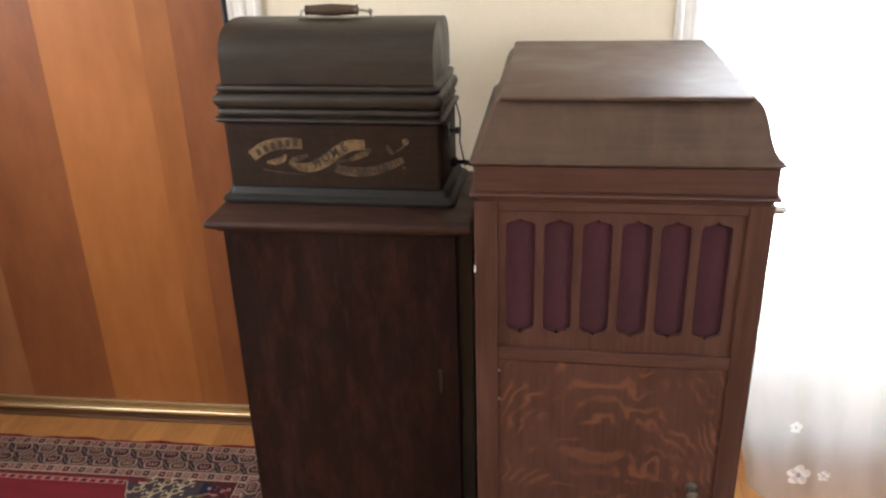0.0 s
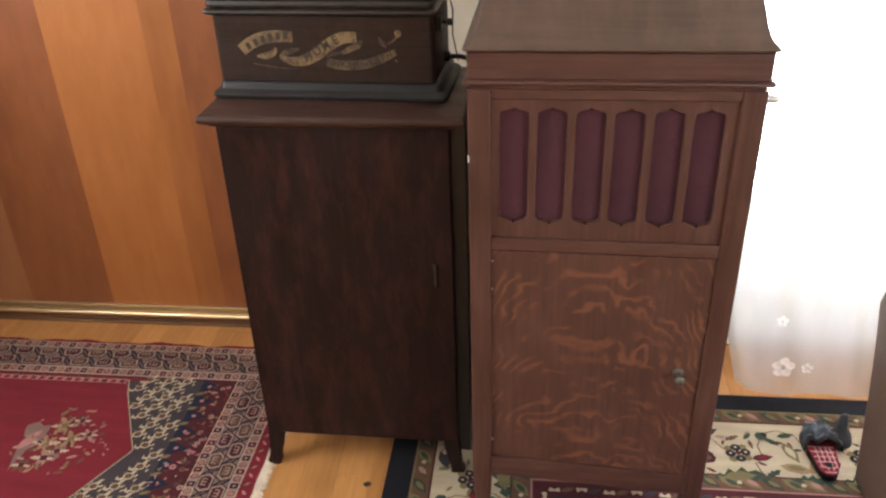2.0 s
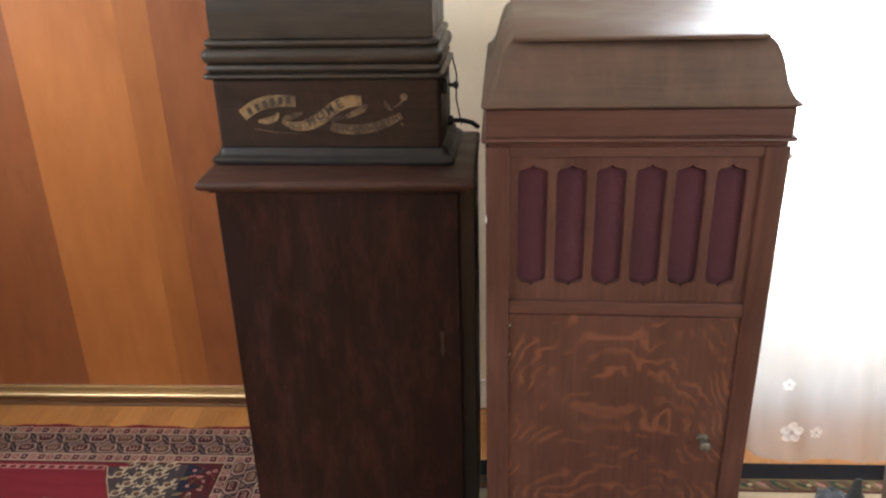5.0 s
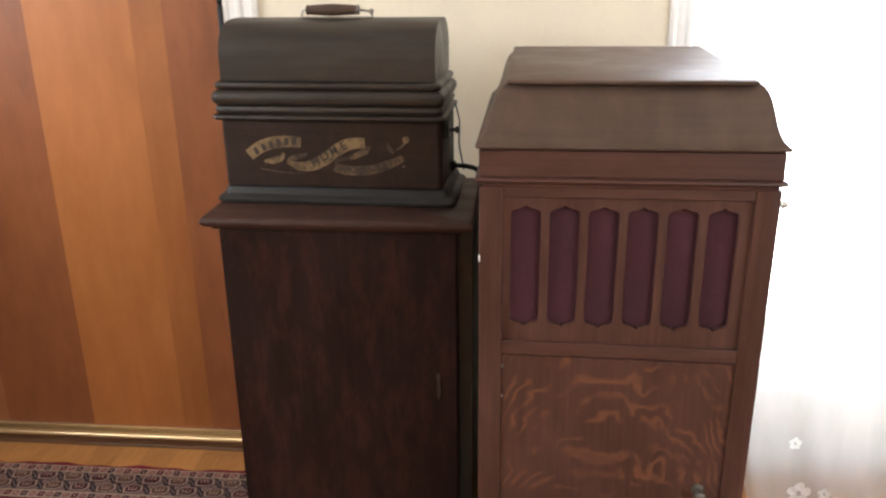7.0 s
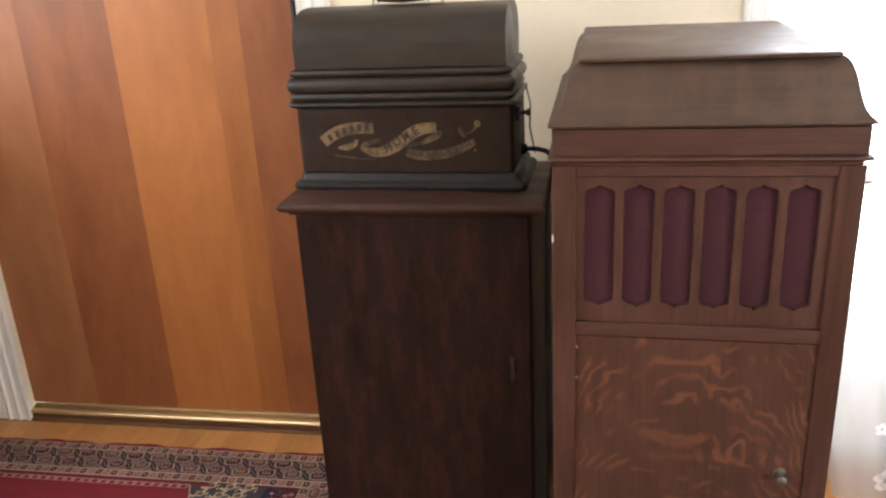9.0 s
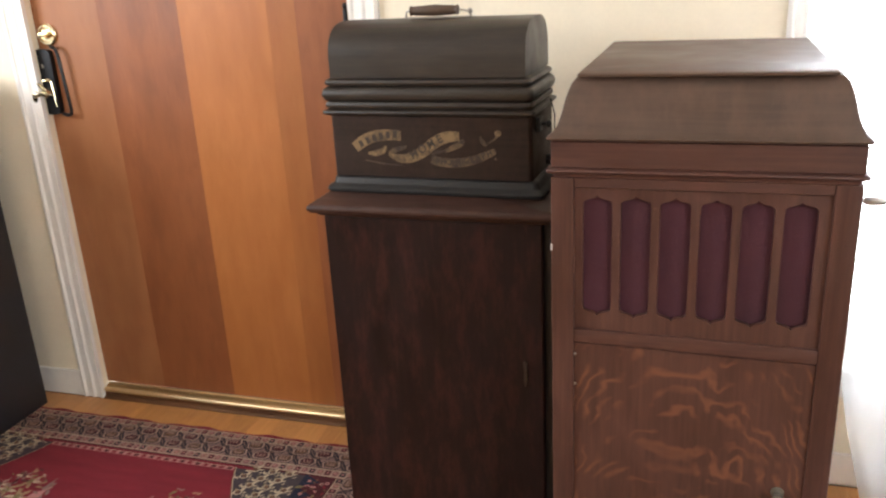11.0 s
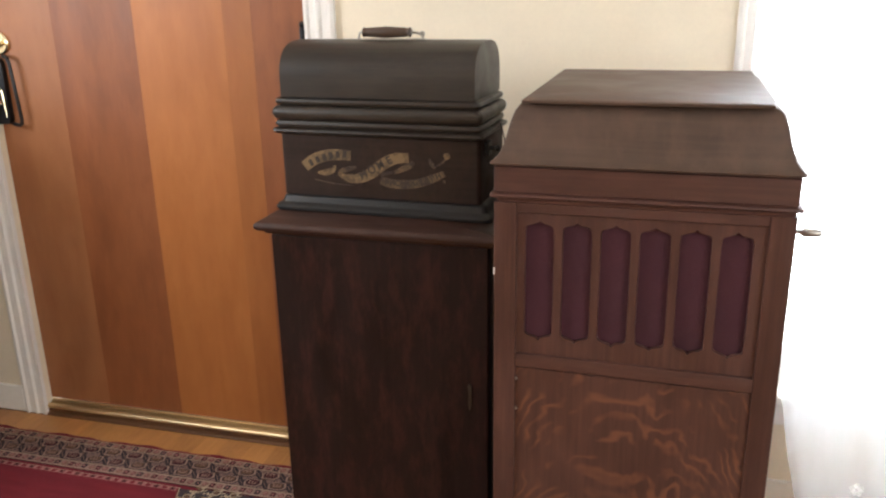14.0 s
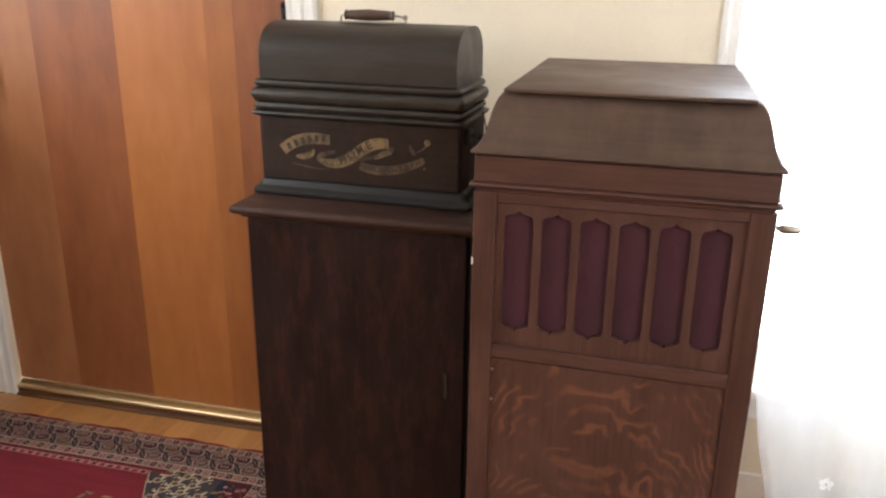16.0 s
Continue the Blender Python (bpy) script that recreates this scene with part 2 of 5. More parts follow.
OAK = wood("fumed_oak", (0.050, 0.0220, 0.0165), (0.098, 0.0440, 0.033), (150, 150, 5), (14, 14, 4), (0.38, 0.54), 0.16, spec=0.28, worn=(0.046, 0.0195, 0.0145), worn_scale=(26, 26, 5))
OAKX = wood("fumed_oak_across", (0.048, 0.0215, 0.0162), (0.097, 0.0435, 0.033), (5, 150, 150), (4, 14, 14), (0.36, 0.52), 0.14, spec=0.28, worn=(0.044, 0.0190, 0.0142), worn_scale=(6, 40, 40))
OAKTOP = wood("fumed_oak_lid", (0.060, 0.038, 0.0270), (0.094, 0.059, 0.0420), (5, 110, 110), (10, 10, 3), (0.50, 0.66), 0.08, spec=0.26, worn=(0.115, 0.068, 0.049), worn_scale=(22, 30, 7))
FLAME = wood("quarter_sawn_oak", (0.052, 0.0225, 0.0165), (0.092, 0.0405, 0.0295), (130, 130, 7), (10, 10, 5), (0.36, 0.5), 0.10, fleck=((0.148, 0.060, 0.035), 7.5), spec=0.3)
CLOTH = cloth("maroon_grille_cloth", (0.05, 0.0115, 0.0195))
def gilt(name, colour, ground, left):
    """Leaf gilding rubbed through to the wood; left: how much of it is left."""
    m, nt, bsdf = material(name)
    rub = node(nt, "ShaderNodeTexNoise", Scale=170.0, Detail=5.0, Roughness=0.65)
    nt.links.new(coords(nt, (1, 1, 1)), rub.inputs["Vector"])
    patch = node(nt, "ShaderNodeTexNoise", Scale=34.0, Detail=2.0)
    nt.links.new(coords(nt, (1, 1, 1)), patch.inputs["Vector"])
    mask = ramp(nt, mixed(nt, rub.outputs["Fac"], patch.outputs["Fac"], 0.5), [(left - 0.10, (1, 1, 1)), (left + 0.10, (0, 0, 0))])
    nt.links.new(mixed(nt, ground, colour, mask), bsdf.inputs["Base Color"])
    bsdf.inputs["Roughness"].default_value, bsdf.inputs["Metallic"].default_value = 0.55, 0.15
    return m


GOLD = gilt("worn_gilt", (0.185, 0.122, 0.056), (0.032, 0.019, 0.012), 0.53)
DULLGOLD = gilt("faded_gilt", (0.125, 0.080, 0.039), (0.028, 0.017, 0.012), 0.48)
INK = plain("dark_lettering", (0.028, 0.018, 0.012), 0.6, spread=0.3)
HANDLEWOOD = wood("handle_wood", (0.045, 0.026, 0.017), (0.085, 0.050, 0.032), (8, 150, 150), (8, 20, 20), (0.3, 0.45), 0.1)
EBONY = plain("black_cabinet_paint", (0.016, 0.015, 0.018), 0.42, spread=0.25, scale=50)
LEATHER = plain("brown_leather", (0.135, 0.082, 0.058), 0.48, spread=0.14, scale=220, bump=0.3)
VOILE = sheer("white_voile", 0.46, 0.60)
PETAL = sheer("white_embroidery_petal", 0.60, 0.84)
THREAD = plain("white_embroidery", (0.9, 0.9, 0.9), 0.8, spread=0.03)
SATIN = plain("dark_grey_satin", (0.034, 0.041, 0.050), 0.46, spread=0.3, scale=90, bump=0.15)
PAPER = plain("white_paper", (0.75, 0.75, 0.74), 0.7, spread=0.05)
RED = pile("wool_crimson", (0.160, 0.0155, 0.025))
PINK = pile("wool_rose", (0.36, 0.165, 0.155))
GREIGE = pile("wool_greige", (0.30, 0.195, 0.160))
IVORY = pile("wool_ivory", (0.42, 0.34, 0.235))
NAVY = pile("wool_navy", (0.027, 0.02, 0.026))
BLUE = pile("wool_blue", (0.016, 0.019, 0.036))
MAROON = pile("wool_maroon", (0.066, 0.014, 0.018))
BROWN = pile("wool_brown", (0.12, 0.062, 0.038))
SLATE = pile("wool_slate", (0.19, 0.120, 0.105))
OLIVE = pile("wool_olive", (0.165, 0.130, 0.060))
GREEN = pile("wool_green", (0.040, 0.058, 0.040))
BINDING = pile("black_binding", (0.010, 0.010, 0.013))
FRINGE = pile("cotton_fringe", (0.74, 0.64, 0.50))

glow, gnt, gb = material("overcast_glow")
gb.inputs["Base Color"].default_value = (0, 0, 0, 1)
gb.inputs["Emission Color"].default_value = (0.93, 0.97, 1.0, 1)
gb.inputs["Emission Strength"].default_value = 9.0

pane, pnt, pb = material("window_glass")
pb.inputs["Transmission Weight"].default_value = 1.0
pb.inputs["Roughness"].default_value = 0.02
pb.inputs["IOR"].default_value = 1.45


# ---- building helpers ----
def group_at(name, x, y, z, label, category, group="", kind=""):
    ob = new(name)
    ob.location = (x, y, z)
    ob.empty_display_size = 0.05
    return tagged(ob, label, category, group, kind)


def base_of(ob):
    v = Vector((0, 0, 0))
    while ob is not None:
        v += ob.location
        ob = ob.parent
    return v


def part(name, bm, mat, parent=None, label="", smooth=False, kind=""):
    """Links a bmesh, given in world coordinates, as one mesh object under a thing or a part."""
    bmesh.ops.translate(bm, verts=bm.verts, vec=-base_of(parent)) if parent else None
    me = bpy.data.meshes.new(name)
    bmesh.ops.recalc_face_normals(bm, faces=bm.faces)
    bm.to_mesh(me)
    bm.free()
    me.materials.append(mat)
    if smooth:
        for p in me.polygons:
            p.use_smooth = True
        me.set_sharp_from_angle(angle=radians(38))
    ob = new(name, me)
    ob.parent = parent
    return tagged(ob, label, kind=kind)


def box(x0, x1, y0, y1, z0, z1, bevel=0.003, bm=None, segments=2):
    bm = bm or bmesh.new()
    made = bmesh.ops.create_cube(bm, size=1.0, matrix=Matrix.LocRotScale(((x0 + x1) / 2, (y0 + y1) / 2, (z0 + z1) / 2), None, (x1 - x0, y1 - y0, z1 - z0)))
    if bevel:
        edges = list({e for v in made["verts"] for e in v.link_edges})
        bmesh.ops.bevel(bm, geom=edges, offset=bevel, segments=segments, affect="EDGES", profile=0.6)
    return bm


def ring(bm, x0, x1, y0, y1, z, r, steps=5):
    """The vertices of a rounded rectangle at height z."""
    vs = []
    for cx, cy, a0 in ((x1 - r, y1 - r, 0), (x0 + r, y1 - r, 90), (x0 + r, y0 + r, 180), (x1 - r, y0 + r, 270)):
        for i in range(steps + 1):
            a = radians(a0 + 90 * i / steps)
            vs.append(bm.verts.new((cx + r * math.cos(a), cy + r * math.sin(a), z)))
    return vs


def tiers(x0, x1, y0, y1, profile, r=0.006, steps=4):
    """A moulded block: rounded rectangles (inset, height) joined from the bottom to the top."""
    bm = bmesh.new()
    rings = [ring(bm, x0 + i, x1 - i, y0 + i, y1 - i, z, max(0.0015, r), steps) for i, z in profile]
    for a, b in zip(rings, rings[1:]):
        for i in range(len(a)):
            j = (i + 1) % len(a)
            bm.faces.new((a[i], a[j], b[j], b[i]))
    bm.faces.new(rings[0][::-1])
    bm.faces.new(rings[-1])
    return bm


def prism(points, axis, a, b, bm=None):
    """A flat outline pushed along an axis from a to b. points: (x, z) for y, (y, z) for x, (x, y) for z."""
    bm = bm or bmesh.new()
    put = {"x": lambda p, d: (d, p[0], p[1]), "y": lambda p, d: (p[0], d, p[1]), "z": lambda p, d: (p[0], p[1], d)}[axis]
    lo, hi = [bm.verts.new(put(p, a)) for p in points], [bm.verts.new(put(p, b)) for p in points]
    n = len(points)
    for i in range(n):
        bm.faces.new((lo[i], lo[(i + 1) % n], hi[(i + 1) % n], hi[i]))
    bm.faces.new(lo[::-1])
    bm.faces.new(hi)
    return bm


def turned(profile, origin, axis="z", steps=20, bm=None):
    """A turned piece: (radius, along) round an axis through origin."""
    bm = bm or bmesh.new()
    o = Vector(origin)
    def at(r, d, a):
        c, s = r * math.cos(a), r * math.sin(a)
        return o + Vector({"z": (c, s, d), "y": (c, d, s), "x": (d, c, s)}[axis])
    rows = [[bm.verts.new(at(r, d, 2 * math.pi * i / steps)) for i in range(steps)] for r, d in profile]
    for a, b in zip(rows, rows[1:]):
        for i in range(steps):
            j = (i + 1) % steps
            bm.faces.new((a[i], a[j], b[j], b[i]))
    bm.faces.new(rows[0][::-1])
    bm.faces.new(rows[-1])
    return bm


def rod(points, radius, steps=8, bm=None):
    """A round rod that follows a line of points."""
    bm = bm or bmesh.new()
    pts = [Vector(p) for p in points]
    rows = []
    for i, p in enumerate(pts):
        d = (pts[min(i + 1, len(pts) - 1)] - pts[max(i - 1, 0)]).normalized()
        side = d.cross(Vector((0.3, 0.9, 0.31))).normalized()
        up = d.cross(side)
        rows.append([bm.verts.new(p + radius * (math.cos(2 * math.pi * k / steps) * side + math.sin(2 * math.pi * k / steps) * up)) for k in range(steps)])
    for a, b in zip(rows, rows[1:]):
        for k in range(steps):
            j = (k + 1) % steps
            bm.faces.new((a[k], a[j], b[j], b[k]))
    bm.faces.new(rows[0][::-1])
    bm.faces.new(rows[-1])
    return bm


def structure(name, bm, mat, label, smooth=False):
    return tagged(part(name, bm, mat, smooth=smooth), label, kind="structure")


# ---- the room ----
WALL_Y = 2.02      # face of the wall that holds door and window
DOOR_Y = 2.048     # face of the door
DOOR_X0, DOOR_X1, DOOR_H = -1.785, -0.738, 2.06
WIN_X0, WIN_X1, WIN_Z0, WIN_Z1 = 0.41, 1.80, 0.37, 2.02
ROOM_X0, ROOM_X1, ROOM_Y0, ROOM_H = -2.75, 2.40, -2.60, 2.46

bm = bmesh.new()
for x0, x1, z0, z1 in ((ROOM_X0 - 0.1, DOOR_X0, 0, ROOM_H), (DOOR_X0, DOOR_X1, DOOR_H, ROOM_H), (DOOR_X1, WIN_X0, 0, ROOM_H), (WIN_X0, WIN_X1, 0, WIN_Z0), (WIN_X0, WIN_X1, WIN_Z1, ROOM_H), (WIN_X1, ROOM_X1 + 0.1, 0, ROOM_H)):
    box(x0, x1, WALL_Y, WALL_Y + 0.14, z0, z1, 0, bm)
bmesh.ops.remove_doubles(bm, verts=bm.verts, dist=0.0005)
structure("wall_north", bm, WALL, "cream painted plaster wall with a door and a window")
# the west and east openings are unseen, added for the two extra lamps
bm = bmesh.new()
for y0, y1, z0, z1 in ((ROOM_Y0, -0.40, 0, ROOM_H), (1.10, WALL_Y, 0, ROOM_H), (-0.40, 1.10, 0, 1.23), (-0.40, 1.10, 2.33, ROOM_H)):
    box(ROOM_X0 - 0.1, ROOM_X0, y0, y1, z0, z1, 0, bm)
structure("wall_west", bm, WALL, "cream painted plaster wall with a wide opening for daylight")
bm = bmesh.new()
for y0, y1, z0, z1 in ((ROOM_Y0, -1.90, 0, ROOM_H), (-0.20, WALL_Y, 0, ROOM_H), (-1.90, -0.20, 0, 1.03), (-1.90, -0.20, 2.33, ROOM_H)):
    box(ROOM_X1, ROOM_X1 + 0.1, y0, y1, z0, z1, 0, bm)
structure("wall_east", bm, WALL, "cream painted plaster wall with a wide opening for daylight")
structure("wall_south", box(ROOM_X0 - 0.1, ROOM_X1 + 0.1, ROOM_Y0 - 0.1, ROOM_Y0, 0, ROOM_H, 0), WALL, "cream painted plaster wall")
structure("ceiling", box(ROOM_X0 - 0.1, ROOM_X1 + 0.1, ROOM_Y0 - 0.1, WALL_Y + 0.14, ROOM_H, ROOM_H + 0.1, 0), CEIL, "plain white painted ceiling")
floor = structure("floor", box(ROOM_X0 - 0.1, ROOM_X1 + 0.1, ROOM_Y0 - 0.1, WALL_Y + 0.14, -0.08, -0.010, 0), SUBFLOOR, "golden oak plank floor with fine joints")

# the glow of the overcast day outside the window
back = structure("backdrop", prism([(-1.2, -1.0), (4.5, -1.0), (4.5, 4.2), (-1.2, 4.2)], "y", 4.2, 4.22), glow, "bright hazy white daylight outside the window")


def casing(name, x0, x1, z1, outer_left, label):
    """A moulded upright door or window casing."""
    w = x1 - x0
    steps = [(0, 0), (0, -0.013), (0.10, -0.017), (0.16, -0.017), (0.22, -0.011), (0.42, -0.011), (0.50, -0.016), (0.58, -0.016), (0.66, -0.011), (0.82, -0.011), (0.90, -0.015), (1, -0.015), (1, 0)]
    if not outer_left:
        steps = [(1 - u, d) for u, d in steps][::-1]
    return structure(name, prism([(x0 + w * u, WALL_Y + d) for u, d in steps], "z", 0.0 if "door" in label else WIN_Z0 - 0.02, z1), WHITE, label)


casing("trim_1", DOOR_X0 - 0.078, DOOR_X0 + 0.004, DOOR_H + 0.08, True, "white moulded door casing with fluted profile")
casing("trim_2", DOOR_X1 - 0.004, DOOR_X1 + 0.080, DOOR_H + 0.08, False, "white moulded door casing with fluted profile")
structure("trim_3", box(DOOR_X0 - 0.078, DOOR_X1 + 0.080, WALL_Y - 0.018, WALL_Y - 0.002, DOOR_H, DOOR_H + 0.085, 0.004), WHITE, "white moulded door head casing")
structure("baseboard_1", box(ROOM_X0, DOOR_X0 - 0.080, WALL_Y - 0.012, WALL_Y - 0.001, 0, 0.095, 0.003), WHITE, "white painted baseboard")
structure("baseboard_2", box(DOOR_X1 + 0.083, ROOM_X1, WALL_Y - 0.012, WALL_Y - 0.001, 0, 0.095, 0.003), WHITE, "white painted baseboard")

# the entrance door
door = group_at("door_1", -1.27, DOOR_Y, 0.0, "flush entrance door in banded orange mahogany veneer, closed", "door", kind="structure")
part("door_core", box(DOOR_X0, DOOR_X1, DOOR_Y + 0.003, DOOR_Y + 0.044, 0.046, DOOR_H - 0.003, 0.001), VENEER[3], door)
cuts = [(DOOR_X0, -1.553, 0), (-1.553, -1.282, 1), (-1.282, -1.000, 2), (-1.000, -0.915, 3), (-0.915, DOOR_X1, 1)]
for x0, x1, tone in cuts:
    part("veneer_panel", box(x0 + 0.0001, x1 - 0.0001, DOOR_Y, DOOR_Y + 0.003, 0.046, DOOR_H - 0.003, 0), VENEER[tone], door)
lx = -1.769
front_y = DOOR_Y - 0.017
deadbolt = part("deadbolt", turned([(0.033, 0), (0.033, -0.006), (0.029, -0.011), (0.024, -0.011), (0.022, -0.007), (0.012, -0.007), (0.011, -0.016), (0.004, -0.017)], (lx + 0.027, DOOR_Y, 1.224), "y"), SHINY, door, "polished brass deadbolt rose", True)
part("thumb_turn", box(lx + 0.013, lx + 0.043, DOOR_Y - 0.030, DOOR_Y - 0.012, 1.217, 1.231, 0.004), SHINY, deadbolt)
plate_pts = []
for cz, a0 in ((1.158, 0), (1.008, 180)):
    for i in range(13):
        a = radians(a0 + 15 * i)
        c, s = math.cos(a), math.sin(a)
        plate_pts.append((lx - 0.003 + 0.034 * math.copysign(abs(c) ** 0.6, c), cz + 0.024 * math.copysign(abs(s) ** 0.6, s)))
plate = part("lock_plate", prism(plate_pts, "y", front_y, DOOR_Y), BLACKMETAL, door, "black rounded lock plate", True)
part("lever_neck", turned([(0.013, 0), (0.013, -0.022), (0.010, -0.026)], (lx + 0.004, front_y, 1.052), "y"), SHINY, plate, "polished brass neck", True)
part("lever", rod([(lx + 0.022, front_y - 0.028, 1.058), (lx + 0.004, front_y - 0.030, 1.052), (lx - 0.016, front_y - 0.030, 1.047), (lx - 0.034, front_y - 0.024, 1.046)], 0.0058), SHINY, plate, "polished brass lever", True)
part("key_bow", turned([(0.013, -0.0015), (0.015, 0), (0.013, 0.0015), (0.0085, 0.0015), (0.0075, 0), (0.0085, -0.0015)], (lx - 0.036, front_y - 0.022, 1.040), "y"), SHINY, plate, "polished brass ring", True)
part("key", rod([(lx + 0.034, front_y - 0.020, 1.090), (lx + 0.037, front_y - 0.021, 1.060), (lx + 0.040, front_y - 0.022, 1.012)], 0.0028), SHINY, plate, "thin hanging brass key")
part("key", rod([(lx + 0.002, front_y - 0.038, 1.085), (lx + 0.012, front_y - 0.037, 1.074), (lx + 0.024, front_y - 0.034, 1.062)], 0.0052), SHINY, plate, "slanted brass key")
part("key", rod([(lx - 0.014, front_y - 0.036, 1.060), (lx + 0.018, front_y - 0.036, 1.052), (lx + 0.048, front_y - 0.034, 1.050)], 0.0024), SHINY, plate, "thin brass key")
part("key_tag", rod([(lx + 0.014, front_y - 0.028, 1.092), (lx + 0.026, front_y - 0.026, 1.094), (lx + 0.034, front_y - 0.022, 1.092)], 0.0042), SHINY, plate, "pale brass tag")
part("indicator", box(lx - 0.006, lx + 0.002, front_y - 0.0015, front_y + 0.0005, 1.126, 1.138, 0.001), STEEL, plate, "small pale steel mark")
part("pull_loop", rod([(lx + 0.030, DOOR_Y - 0.004, 1.186), (lx + 0.050, DOOR_Y - 0.020, 1.187), (lx + 0.062, DOOR_Y - 0.024, 1.182), (lx + 0.067, DOOR_Y - 0.024, 1.166), (lx + 0.078, DOOR_Y - 0.024, 1.002), (lx + 0.076, DOOR_Y - 0.024, 0.988), (lx + 0.062, DOOR_Y - 0.020, 0.983), (lx + 0.030, DOOR_Y - 0.004, 0.984)], 0.0055), BLACKMETAL, door, "black bent pull loop", True)
hinge = part("hinge", turned([(0.007, -0.05), (0.007, 0.05), (0.004, 0.054)], (DOOR_X1 - 0.011, WALL_Y - 0.014, 1.215), "z", 12), BLACKMETAL, door, "dark hinge knuckle", True)
part("hinge_pin", turned([(0.005, 0.054), (0.0075, 0.060), (0.004, 0.068)], (DOOR_X1 - 0.011, WALL_Y - 0.014, 1.215), "z", 12), BLACKMETAL, hinge, "", True)

# threshold: brass strip on an oak saddle, the shade under the strip painted in
sill = group_at("threshold", -1.27, 2.03, 0.0, "rounded brass threshold strip on a dark oak saddle", "threshold", kind="structure")
part("saddle", prism([(2.0065, 0.0), (2.013, 0.004), (2.024, 0.006), (2.024, 0.0185), (2.10, 0.0185), (2.10, 0.0)], "x", DOOR_X0, DOOR_X1), SHADED_SADDLE, sill, "worn dark oak saddle")
part("brass_nose", prism([(2.020, 0.0195), (2.0150, 0.0225), (2.0135, 0.0265), (2.0145, 0.0305), (2.018, 0.0335), (2.023, 0.0350), (2.028, 0.0340), (2.028, 0.0195)], "x", DOOR_X0 + 0.006, DOOR_X1 - 0.004), BRASS, sill, "brushed brass weather strip", True)
# the slope carries the door's dark reflection as its own colour
part("sweep_board", prism([(2.0285, 0.024), (2.0285, 0.0335), (2.042, 0.0395), (2.042, 0.024)], "x", DOOR_X0 + 0.006, DOOR_X1 - 0.004), DOORTONE_BRASS, sill, "dull brass slope behind the strip")
part("brass_edge", box(DOOR_X0 + 0.006, DOOR_X1 - 0.004, 2.0425, 2.0475, 0.024, 0.0445, 0.0008), BRASS, sill, "thin brass upper edge")

# window
casing("trim_4", WIN_X0 - 0.080, WIN_X0 + 0.004, WIN_Z1 + 0.08, True, "white moulded window casing")
casing("trim_5", WIN_X1 - 0.004, WIN_X1 + 0.080, WIN_Z1 + 0.08, False, "white moulded window casing")
structure("trim_6", box(WIN_X0 - 0.080, WIN_X1 + 0.080, WALL_Y - 0.018, WALL_Y - 0.002, WIN_Z1, WIN_Z1 + 0.085, 0.004), WHITE, "white window head casing")
win = group_at("window_1", 1.12, WALL_Y + 0.08, WIN_Z0, "tall white framed sash window behind sheer curtain", "window", kind="structure")
part("window_sill", box(WIN_X0 - 0.10, WIN_X1 + 0.10, WALL_Y - 0.060, WALL_Y + 0.05, WIN_Z0 - 0.030, WIN_Z0 - 0.001, 0.006), WHITE, win)
part("apron", box(WIN_X0 - 0.08, WIN_X1 + 0.08, WALL_Y - 0.018, WALL_Y - 0.001, WIN_Z0 - 0.105, WIN_Z0 - 0.031, 0.004), WHITE, win)
for x0, x1, z0, z1 in ((WIN_X0 + 0.005, WIN_X0 + 0.06, WIN_Z0 + 0.07, WIN_Z1), (WIN_X1 - 0.06, WIN_X1 - 0.005, WIN_Z0 + 0.07, WIN_Z1), (WIN_X0 + 0.005, WIN_X1 - 0.005, WIN_Z0, WIN_Z0 + 0.07), (WIN_X0 + 0.06, WIN_X1 - 0.06, WIN_Z1 - 0.06, WIN_Z1), (WIN_X0 + 0.06, WIN_X1 - 0.06, 1.16, 1.20)):
    part("sash_rail", box(x0, x1, WALL_Y + 0.062, WALL_Y + 0.098, z0, z1, 0.003), WHITE, win)
for z0, z1 in ((WIN_Z0 + 0.07, 1.16), (1.20, WIN_Z1 - 0.06)):
    glass = part("pane", box(WIN_X0 + 0.06, WIN_X1 - 0.06, WALL_Y + 0.078, WALL_Y + 0.082, z0, z1, 0), pane, win, "clear glass")
    glass.visible_shadow = False


